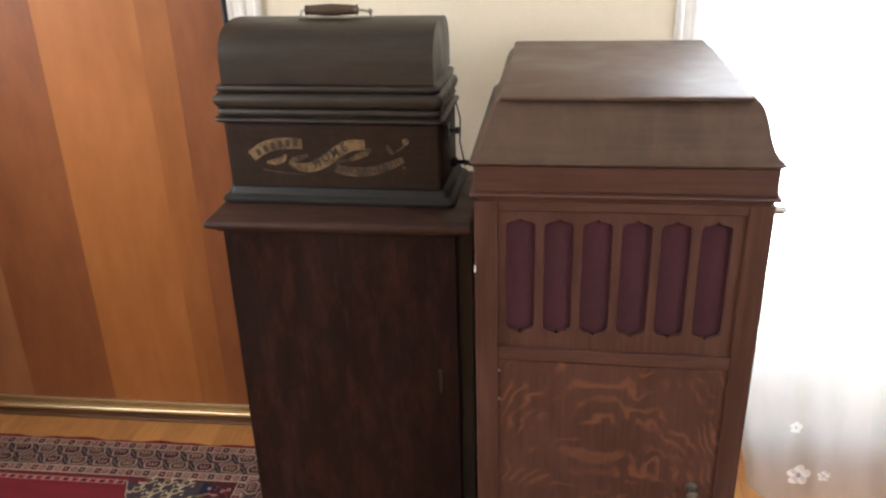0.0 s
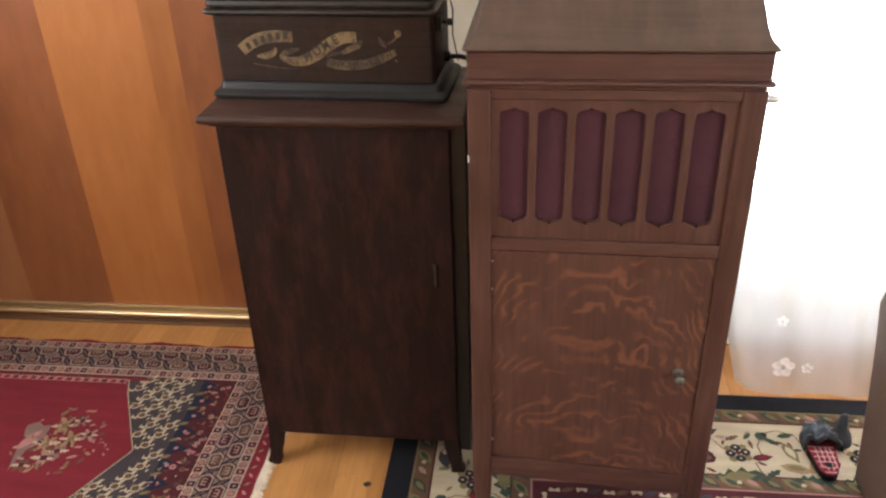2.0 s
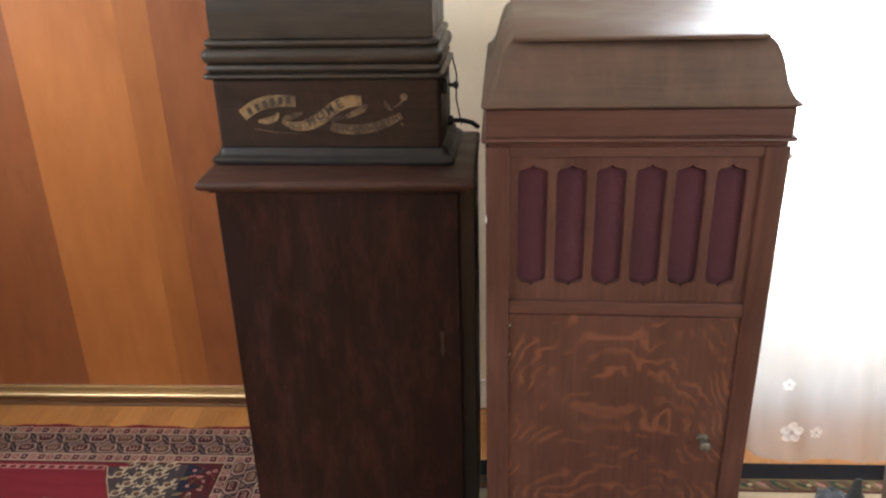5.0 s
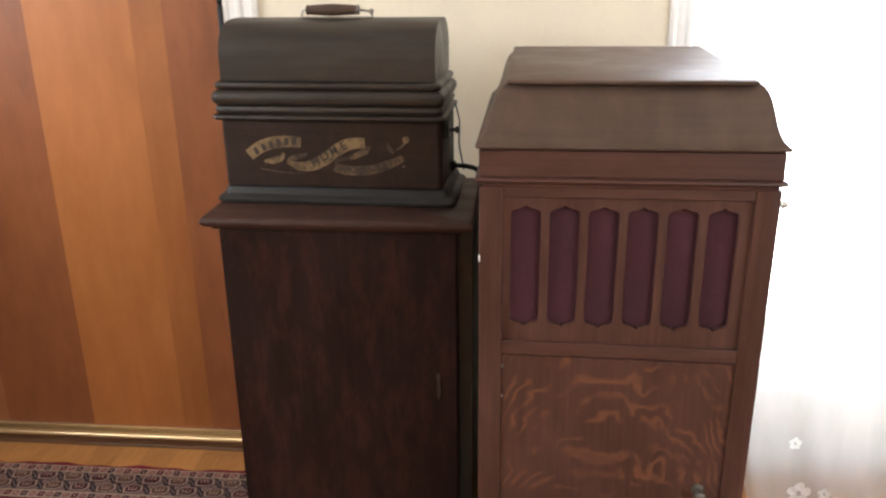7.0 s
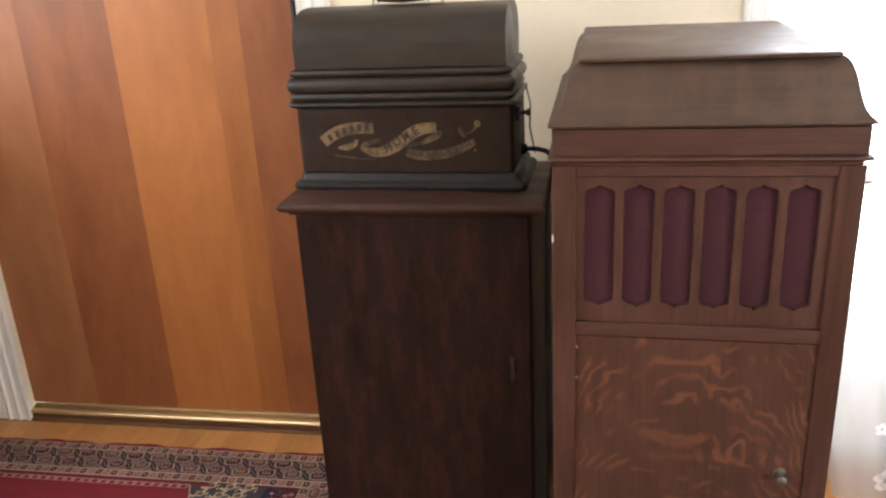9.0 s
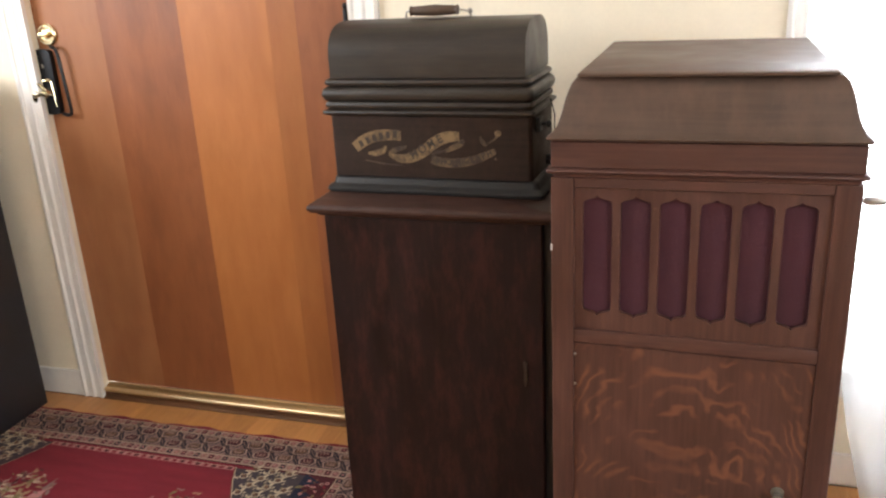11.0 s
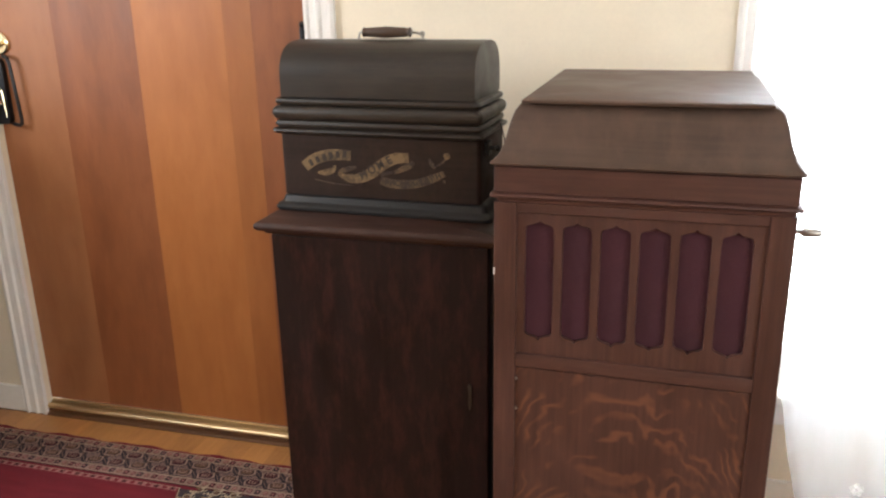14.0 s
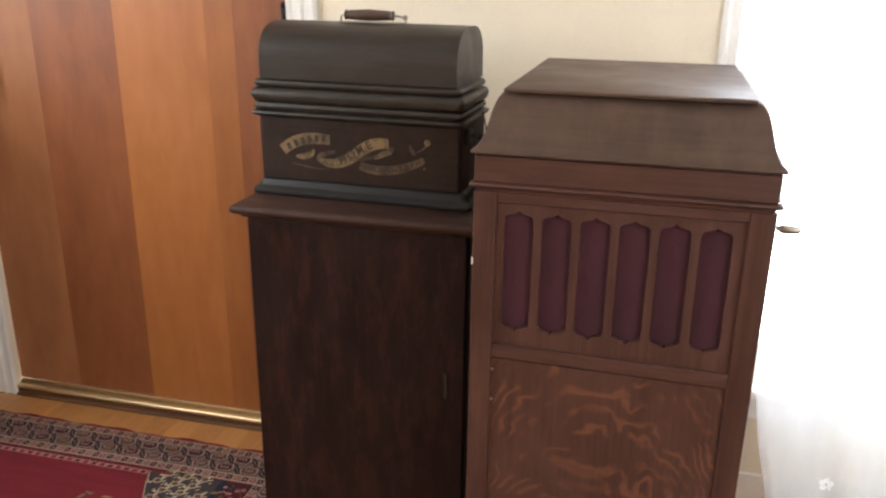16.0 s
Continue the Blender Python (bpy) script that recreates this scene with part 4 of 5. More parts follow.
# ---- black cabinet beside the door ----
def black_cabinet():
    x0, x1, y0, y1, h = -2.42, -1.942, 1.10, 1.925, 1.12
    cab = group_at("black_cabinet", (x0 + x1) / 2, (y0 + y1) / 2, 0, "black painted cabinet standing on the rug near the door", "cabinet")
    part("body", box(x0, x1, y0, y1, 0.010, h - 0.022, 0.004), EBONY, cab)
    part("top", box(x0 - 0.006, x1 + 0.006, y0 - 0.006, y1 + 0.004, h - 0.0215, h, 0.004), EBONY, cab)
    part("plinth", box(x0 + 0.01, x1 - 0.008, y0 + 0.01, y1 - 0.01, 0.0105, 0.060, 0.002), EBONY, cab)
    for ya, za, r in ((1.735, 0.355, 12), (1.745, 0.318, -14)):
        bm = box(x1 + 0.0003, x1 + 0.0012, -0.030, 0.030, -0.013, 0.013, 0)
        bmesh.ops.transform(bm, verts=bm.verts, matrix=Matrix.Translation((0, ya, za)) @ Matrix.Rotation(radians(r), 4, "X"))
        part("sticker", bm, PAPER, cab, "torn white paper sticker")


black_cabinet()


# ---- brown armchair at the window side ----
def armchair():
    ch = group_at("armchair", 1.06, 1.25, 0, "brown leather armchair with flaring sides near the window", "armchair")
    bm = bmesh.new()
    rows = []
    for z, lean in ((0.02, 0.0), (0.10, 0.006), (0.25, 0.018), (0.40, 0.033), (0.49, 0.044), (0.515, 0.040), (0.53, 0.020), (0.533, -0.02)):
        rows.append(ring(bm, 0.792 - lean, 1.40 + lean, 0.95 - lean, 1.492 + lean * 0.3, z, 0.03, 5))
    for a, b in zip(rows, rows[1:]):
        for k in range(len(a)):
            bm.faces.new((a[k], a[(k + 1) % len(a)], b[(k + 1) % len(b)], b[k]))
    bm.faces.new(rows[0][::-1]); bm.faces.new(rows[-1])
    body = part("body", bm, LEATHER, ch, "", True)
    part("cushion", box(0.90, 1.30, 0.93, 1.33, 0.531, 0.60, 0.025, segments=4), LEATHER, ch, "plump leather cushion", True)
    part("leg", turned([(0.014, 0.0), (0.018, 0.02)], (0.83, 1.45, 0.0), "z", 12), BLACKMETAL, ch)
    part("leg", turned([(0.014, 0.0), (0.018, 0.02)], (1.36, 1.45, 0.0), "z", 12), BLACKMETAL, ch)
    part("leg", turned([(0.014, 0.0), (0.018, 0.02)], (0.83, 1.0, 0.0), "z", 12), BLACKMETAL, ch)
    part("leg", turned([(0.014, 0.0), (0.018, 0.02)], (1.36, 1.0, 0.0), "z", 12), BLACKMETAL, ch)


armchair()


# ---- sheer curtain ----
def curtain():
    cu = group_at("sheer_curtain", 1.1, 1.85, 0.05, "white sheer voile curtain with embroidered flowers, hanging to the floor", "curtain")
    bm = bmesh.new()
    nx, nz = 150, 36
    xa, xb, zb = 0.525, 1.78, 2.20
    def hem(u):
        return 0.055 + 0.035 * math.exp(-((u) / 0.02) ** 2) + 0.004 * math.sin(u * 40)
    def fold(u, v):
        """How far the cloth stands off, at u across and v up."""
        fan = 1 - 0.55 * v
        wave = 0.012 * math.sin(u * 44 + 1.1 * math.sin(u * 9) + 1.3 * v) + 0.005 * math.sin(u * 97 + 2 * v)
        return wave * (0.35 + 0.65 * v) - 0.175 * (1 - v) ** 1.6 * fan
    grid = []
    for i in range(nx + 1):
        u = i / nx
        col = []
        for j in range(nz + 1):
            v = j / nz
            s = min(1.0, max(0.0, (v - 0.13) / 0.22))
            low = min(1.0, v / 0.13)
            lean = (0.035 - 0.065 * low - 0.140 * s * s * (3 - 2 * s)) * (1 - u) ** 2
            col.append(bm.verts.new((xa + (xb - xa) * u + lean, 1.895 + fold(u, v), hem(u) + (zb - hem(u)) * v)))
        grid.append(col)
    for a, b in zip(grid, grid[1:]):
        for j in range(nz):
            bm.faces.new((a[j], b[j], b[j + 1], a[j + 1]))
    veil = part("veil", bm, VOILE, cu, "", True)
    part("curtain_rod", rod([(0.36, 1.90, 2.21), (1.1, 1.90, 2.21), (1.9, 1.90, 2.21)], 0.010, 12), WHITE, cu, "white curtain rod", True)
    for rx in (0.40, 1.86):
        part("rod_bracket", box(rx - 0.010, rx + 0.010, 1.895, WALL_Y, 2.19, 2.215, 0.003), WHITE, cu)
    # embroidered sprigs near the hem and higher up
    for fx, fz, size in ((0.674, 0.137, 1.0), (0.735, 0.135, 0.55), (0.655, 0.265, 0.55), (0.95, 0.14, 1.0), (1.25, 0.14, 1.0), (1.1, 0.30, 0.6)):
        u, v = (fx - xa) / (xb - xa), (fz - hem(0.3)) / (zb - hem(0.3))
        fy = 1.895 + fold(u, v) - 0.010
        bm = bmesh.new()
        for k in range(5):
            a = 2 * math.pi * k / 5 + 0.3
            c = Vector((fx + 0.017 * size * math.cos(a), fy, fz + 0.019 * size * math.sin(a)))
            ringv = [bm.verts.new(c + Vector((0.0125 * size * math.cos(b), 0.0015 * math.sin(2 * b), 0.0125 * size * math.sin(b)))) for b in (i * math.pi / 5 for i in range(10))]
            top = bm.verts.new(c + Vector((0, -0.003, 0)))
            for i in range(10):
                bm.faces.new((ringv[i], ringv[(i + 1) % 10], top))
        part("embroidered_flower", bm, PETAL, veil, "white embroidered flower")


curtain()


# ---- rugs: each patterned with flat knotted motifs, one mesh for each dye ----
class Weave:
    """Collects flat motifs by dye and height; pour() links them as parts of a rug."""

    def __init__(self, parent, z, box_limits):
        self.parent, self.z, self.limits, self.shapes = parent, z, box_limits, {}

    def add(self, mat, layer, pts):
        x0, x1, y0, y1 = self.limits
        pts = [(min(max(x, x0), x1), min(max(y, y0), y1)) for x, y in pts]
        area = sum(a[0] * b[1] - b[0] * a[1] for a, b in zip(pts, pts[1:] + pts[:1]))
        if abs(area) < 1e-7:
            return
        self.shapes.setdefault((mat.name, layer), (mat, []))[1].append(pts if area > 0 else pts[::-1])

    def rect(self, mat, layer, x0, x1, y0, y1):
        self.add(mat, layer, [(x0, y0), (x1, y0), (x1, y1), (x0, y1)])

    def poly(self, mat, layer, at, pts, scale=1.0, turn=0.0, flip=1):
        c, s = math.cos(radians(turn)), math.sin(radians(turn))
        self.add(mat, layer, [(at[0] + scale * (flip * x * c - y * s), at[1] + scale * (flip * x * s + y * c)) for x, y in pts])

    def pour(self, names):
        for (key, layer), (mat, polys) in sorted(self.shapes.items(), key=lambda kv: kv[0][1]):
            z = self.z + 0.0005 * layer
            verts, faces = [], []
            base = base_of(self.parent)
            for k, p in enumerate(polys):
                n = len(verts)
                h = z - base.z + 0.0004 * k / len(polys)
                verts += [(x - base.x, y - base.y, h) for x, y in p]
                faces.append(range(n, n + len(p)))
            me = bpy.data.meshes.new(names.get(layer, "pattern"))
            me.from_pydata(verts, [], faces)
            me.materials.append(mat)
            ob = new(names.get(layer, "pattern"), me)
            ob.parent = self.parent
            tagged(ob, kind="stuff" if len(polys) > 1 else "")


def disc(r, n=10, squash=1.0, start=0.0):
    return [(r * math.cos(2 * math.pi * i / n + start), squash * r * math.sin(2 * math.pi * i / n + start)) for i in range(n)]


LEAF = [(-0.5, 0), (-0.25, 0.17), (0.1, 0.2), (0.5, 0), (0.1, -0.2), (-0.25, -0.17)]
SPIKY = [(-0.5, 0), (-0.36, 0.12), (-0.28, 0.06), (-0.16, 0.22), (-0.06, 0.10), (0.10, 0.24), (0.18, 0.10), (0.34, 0.14), (0.5, 0), (0.30, -0.10), (0.20, -0.20), (0.06, -0.10), (-0.10, -0.22), (-0.20, -0.08), (-0.36, -0.12)]
BIRD = [(-0.5, -0.30), (-0.30, -0.22), (-0.10, -0.14), (0.10, -0.16), (0.30, -0.05), (0.42, 0.02), (0.34, 0.12), (0.36, 0.26), (0.22, 0.34), (0.12, 0.26), (0.02, 0.12), (-0.16, 0.0), (-0.30, -0.12)]
PLUM = pile("wool_plum_grey", (0.050, 0.040, 0.046))
OCHRE = pile("wool_ochre", (0.27, 0.175, 0.10))
CHECK = pile("pale_cotton_check", (0.50, 0.30, 0.29))


def prayer_rug():
    x0, x1, y0, y1, top = -2.215, -0.613, 1.005, 1.897, 0.0075
    rug = group_at("patterned_rug", (x0 + x1) / 2, (y0 + y1) / 2, 0, "crimson and navy knotted wool rug with ivory fringe on oak floor", "rug")
    rnd = random.Random(5)
    # body with a slightly wavy outline
    edge = []
    for i in range(81):
        u = i / 80
        edge.append((x0 + (x1 - x0) * u, y1 + 0.004 * math.sin(u * 37) + 0.003 * math.sin(u * 91)))
    for i in range(1, 30):
        edge.append((x1 + 0.0015 * math.sin(i * 1.7), y1 + (y0 - y1) * i / 30))
    edge += [(x1, y0), (x0, y0)]
    bm = prism(edge, "z", 0.0, top)
    part("rug_base", bm, RED, rug, "crimson wool edge")
    w = Weave(rug, top, (x0, x1 - 0.002, y0, y1 - 0.006))

    def frame_pt(o, d, u, v):
        """A point u along and v inwards of a border that starts at o and runs along d ('x' or 'y')."""
        return (o[0] + u, o[1] - v) if d == "x" else (o[0] - v, o[1] - u)

    def quad(o, d, u0, u1, v0, v1, mat, layer, slant=0.0):
        w.add(mat, layer, [frame_pt(o, d, u0, v0), frame_pt(o, d, u1, v0), frame_pt(o, d, u1 + slant, v1), frame_pt(o, d, u0 + slant, v1)])

    def boxes(o, d, length, v0, v1):
        quad(o, d, 0, length, v0, v1, GREIGE, 2)
        quad(o, d, 0, length, v0, v0 + 0.0022, IVORY, 3)
        quad(o, d, 0, length, v1 - 0.0022, v1, IVORY, 3)
        n = int(length / 0.0235)
        m = (v0 + v1) / 2
        for i in range(n):
            u = (i + 0.5) * length / n + rnd.uniform(-0.001, 0.001)
            if i % 2 == 0:
                quad(o, d, u - 0.0085, u + 0.0085, m - 0.010, m + 0.010, MAROON if i % 4 else NAVY, 3)
                quad(o, d, u - 0.0030, u + 0.0030, m - 0.0035, m + 0.0035, PINK, 4)
            else:
                for r, mat, lay in ((0.0090, BROWN if i % 4 == 1 else MAROON, 3), (0.0062, PINK, 4), (0.0028, SLATE, 5)):
                    w.add(mat, lay, [frame_pt(o, d, u + r * math.cos(a * math.pi / 3), m + 1.15 * r * math.sin(a * math.pi / 3)) for a in range(6)])

    def hexes(o, d, length, v0, v1):
        quad(o, d, 0, length, v0, v1, SLATE, 2)
        n = int(length / 0.073)
        step = length / n
        h = (v1 - v0)
        for i in range(n):
            u = i * step
            # thin dark lattice in zigzag between the two rows
            for a, b in (((0.00, 0.02), (0.5, 0.52)), ((0.5, 0.48), (1.0, 0.98))):
                ua, va, ub, vb = u + a[0] * step, v0 + a[1] * h, u + b[0] * step, v0 + b[1] * h
                for du in (-0.0075, 0.0045):
                    w.add(NAVY, 3, [frame_pt(o, d, *q) for q in ((ua + du - 0.0042, va), (ua + du + 0.0042, va), (ub + du + 0.0042, vb), (ub + du - 0.0042, vb))])
            quad(o, d, u + step * 0.36, u + step * 0.64, v0 + h * 0.42, v0 + h * 0.58, NAVY, 4, 0.006)
            quad(o, d, u + step * 0.41, u + step * 0.59, v0 + h * 0.45, v0 + h * 0.55, BROWN, 5, 0.004)
            for cu, cv, way in ((u + step * 0.72, v0 + h * 0.25, 1), (u + step * 0.26, v0 + h * 0.75, -1)):
                for k, mat, lay in ((1.12, NAVY, 5), (0.98, GREIGE, 6), (0.76, NAVY, 7), (0.64, MAROON if i % 2 else BROWN, 8)):
                    a, b = 0.030 * k, 0.0185 * k
                    w.add(mat, lay, [frame_pt(o, d, cu + q[0] * a, cv + q[1] * b) for q in ((-1, -0.2), (-0.62, -1), (0.72, -1), (1, 0.2), (0.62, 1), (-0.72, 1))])
                # a small three-armed comb in each
                quad(o, d, cu - 0.0115, cu + 0.0115, cv - way * 0.0058 - 0.0015, cv - way * 0.0058 + 0.0015, GREIGE, 10)
                for arm in (-0.0100, 0.0, 0.0100):
                    quad(o, d, cu + arm - 0.0016, cu + arm + 0.0016, cv - 0.0055, cv + 0.0055, GREIGE, 11)

    # back border, then the side border under it
    o = (x0 + 0.004, y1)
    L = x1 - x0 - 0.006
    boxes(o, "x", L, 0.012, 0.040)
    hexes(o, "x", L, 0.040, 0.128)
    boxes(o, "x", L, 0.128, 0.160)
    quad(o, "x", 0, L, 0.160, 0.168, MAROON, 2)
    o2 = (x1, y1 - 0.162)
    L2 = y1 - 0.162 - y0
    for i in range(26):
        v = L2 * (i + 0.5) / 26
        p = frame_pt(o2, "y", v, 0.018)
        w.poly(OLIVE if i % 2 else PINK, 3, p, LEAF, 0.020, 40 if i % 2 else 130)
        w.poly(PINK, 4, p, disc(0.003, 6))
    boxes(o2, "y", L2, 0.034, 0.062)
    hexes(o2, "y", L2, 0.062, 0.142)
    boxes(o2, "y", L2, 0.142, 0.168)
    # maroon flower strip and the navy saw-tooth that faces the field
    quad(o2, "y", 0, L2, 0.168, 0.262, MAROON, 2)
    for i in range(44):
        p = frame_pt(o2, "y", rnd.uniform(0.01, L2), rnd.uniform(0.176, 0.225))
        w.poly((PINK, GREIGE, BROWN, PLUM)[i % 4], 3, p, disc(rnd.uniform(0.005, 0.010), 7))
        w.poly(RED if i % 2 else NAVY, 4, p, disc(0.003, 6))
    n = 12
    for i in range(n):
        ua, ub = L2 * i / n, L2 * (i + 1) / n
        w.add(BLUE, 3, [frame_pt(o2, "y", ua, 0.262), frame_pt(o2, "y", (ua + ub) / 2, 0.205), frame_pt(o2, "y", ub, 0.262)])
        w.poly(PINK, 4, frame_pt(o2, "y", (ua + ub) / 2, 0.238), disc(0.0065, 5))
        w.poly(OLIVE, 4, frame_pt(o2, "y", ub, 0.254), LEAF, 0.030, 20)
    for i in range(110):
        q = frame_pt(o2, "y", rnd.uniform(0.01, L2), rnd.uniform(0.172, 0.258))
        w.poly((PINK, GREIGE, RED, BROWN, BLUE, OLIVE)[i % 6], 5, q, SPIKY if i % 2 else LEAF, rnd.uniform(0.009, 0.020), rnd.uniform(0, 180))
    # ground of the spandrels with leaning ivory sprigs
    fx1, fy1 = x1 - 0.262, y1 - 0.162
    w.rect(PLUM, 1, x0 + 0.02, fx1 + 0.002, y0, fy1)
    hexa = [(-1.735, 1.716), (-1.095, 1.716), (-1.072, 1.657), (-0.962, 1.444), (-1.081, 1.205), (-1.749, 1.205), (-1.868, 1.444), (-1.758, 1.657)]
    def inside(x, y, grow):
        cx, cy = -1.415, 1.46
        x, y = cx + (x - cx) / grow, cy + (y - cy) / grow
        hit = False
        for (ax, ay), (bx, by) in zip(hexa, hexa[1:] + hexa[:1]):
            if (ay > y) != (by > y) and x < ax + (y - ay) / (by - ay) * (bx - ax):
                hit = not hit
        return hit
    row = 0
    y = fy1 - 0.012
    while y > y0 + 0.02:
        x = x0 + 0.05 + (0.027 if row % 2 else 0.0) + 0.010 * row
        while x < fx1 - 0.012:
            if not inside(x, y, 1.045):
                px, py = x + rnd.uniform(-0.002, 0.002), y + rnd.uniform(-0.002, 0.002)
                turn = rnd.uniform(-14, 14)
                w.poly(IVORY, 3, (px, py), disc(0.0138, 7, 0.92, 0.3))
                w.poly(PLUM, 4, (px, py), disc(0.0096, 7, 0.92, 0.3))
                w.poly(BROWN, 5, (px, py), disc(0.0074, 6))
                w.poly(IVORY, 3, (px + 0.009, py + 0.0125), [(-0.007, -0.004), (-0.001, 0.008), (0.007, 0.010), (0.004, 0.005), (0.002, -0.003)], 1.3, turn)
                w.poly(IVORY, 3, (px + 0.0165, py + 0.002), [(-0.005, -0.003), (0.006, 0.006), (0.007, 0.001), (0.001, -0.005)], 1.0, turn)
                w.poly(IVORY, 3, (px - 0.014, py - 0.0085), [(0.007, 0.005), (-0.004, 0.000), (-0.009, 0.007), (-0.010, -0.003), (0.001, -0.006)], 1.3, turn)
                w.poly(OLIVE, 3, (px - 0.012, py + 0.010), disc(0.0042, 5))
                w.poly(IVORY, 3, (px + 0.022, py - 0.012), LEAF, 0.013, turn + 60)
            x += 0.054
        y -= 0.0365
        row += 1
    # crimson six-sided field with its outline
    def grown(g):
        return [(-1.415 + (x + 1.415) * g, 1.46 + (y - 1.46) * g) for x, y in hexa]
    w.add(IVORY, 6, grown(1.012))
    w.add(BROWN, 7, grown(1.006))
    w.add(RED, 8, hexa)
    w.rect(PINK, 9, -1.735, -1.095, 1.700, 1.716)
    for i in range(24):
        u = -1.735 + 0.64 * (i + 0.5) / 24
        w.add(MAROON if i % 2 else RED, 10, [(u - 0.008, 1.702), (u + 0.008, 1.702), (u + 0.010, 1.713), (u - 0.006, 1.713)])
    w.rect(RED, 4, -1.80, -1.03, 1.716, 1.729)
    # worn bunches of leaves, one near each end of the field
    for s in (1, -1):
        cx = -1.415
        def p(x, y):
            return (cx + s * (x - cx), y)
        w.poly(SLATE, 9, p(-1.245, 1.452), BIRD, 0.175, 62 if s > 0 else 118, s)
        w.poly(PINK, 10, p(-1.243, 1.462), LEAF, 0.080, 70)
        for x, y, size, mat in ((-1.178, 1.520, 0.062, OCHRE), (-1.137, 1.470, 0.058, OCHRE), (-1.172, 1.400, 0.060, GREIGE), (-1.140, 1.540, 0.044, SLATE), (-1.097, 1.490, 0.046, GREIGE), (-1.195, 1.450, 0.064, OCHRE), (-1.150, 1.425, 0.050, SLATE), (-1.215, 1.372, 0.046, BROWN)):
            # a ragged flower head of six petals
            for k in range(6):
                a = 1.05 * k + rnd.uniform(-0.2, 0.2)
                w.poly(mat if k % 3 else IVORY, 9, p(x + size * 0.30 * math.cos(a), y + size * 0.30 * math.sin(a)), SPIKY, size * rnd.uniform(0.5, 0.72), math.degrees(a) if s > 0 else 180 - math.degrees(a))
            w.poly(OLIVE if mat is OCHRE else MAROON, 10, p(x, y), disc(size * 0.17, 7))
        for i in range(70):
            a, r = rnd.uniform(0, 6.28), 0.13 * math.sqrt(rnd.uniform(0.02, 1))
            w.poly((GREIGE, OCHRE, SLATE, BROWN, RED, OLIVE, MAROON)[i % 7], 9 + i % 2, p(-1.165 + 0.85 * r * math.cos(a), 1.462 + r * math.sin(a)), SPIKY if i % 2 else LEAF, rnd.uniform(0.012, 0.032), rnd.uniform(0, 180))
        for i in range(14):
            w.poly(PINK if i % 3 else SLATE, 9, p(-1.05 + rnd.uniform(-0.035, 0.03), 1.45 + rnd.uniform(-0.03, 0.03)), disc(0.0035, 5))
    w.pour({1: "ground", 2: "border_band", 3: "pattern", 8: "field", 9: "field_pattern"})
    # cotton fringe at the short end
    part("fringe_web", box(x1 - 0.001, x1 + 0.016, y0, y1 - 0.004, 0.0012, 0.0045, 0.001), FRINGE, rug, "ivory cotton end web")
    verts, faces = [], []
    for i in range(240):
        y = y0 + (y1 - y0) * (i + 0.5) / 240
        for k in range(2):
            a, ln, wd = rnd.uniform(-0.006, 0.006), rnd.uniform(0.022, 0.030), 0.0016
            n = len(verts)
            verts += [(x1 - 0.004, y - wd, 0.006), (x1 - 0.004, y + wd, 0.006), (x1 + ln * 0.5, y + a * 0.4 + wd, 0.005 + 0.001 * k), (x1 + ln * 0.5, y + a * 0.4 - wd, 0.005 + 0.001 * k), (x1 + ln, y + a + wd * 0.6, 0.0015), (x1 + ln, y + a - wd * 0.6, 0.0015)]
            faces += [(n, n + 3, n + 2, n + 1), (n + 3, n + 5, n + 4, n + 2)]
    b = base_of(rug)
    me = bpy.data.meshes.new("fringe")
    me.from_pydata([(x - b.x, y - b.y, z - b.z) for x, y, z in verts], [], faces)
    me.materials.append(FRINGE)
    fr = new("fringe", me)
    fr.parent = rug
    tagged(fr, "ivory cotton fringe", kind="stuff")
    rug.rotation_euler.z = radians(-0.2)


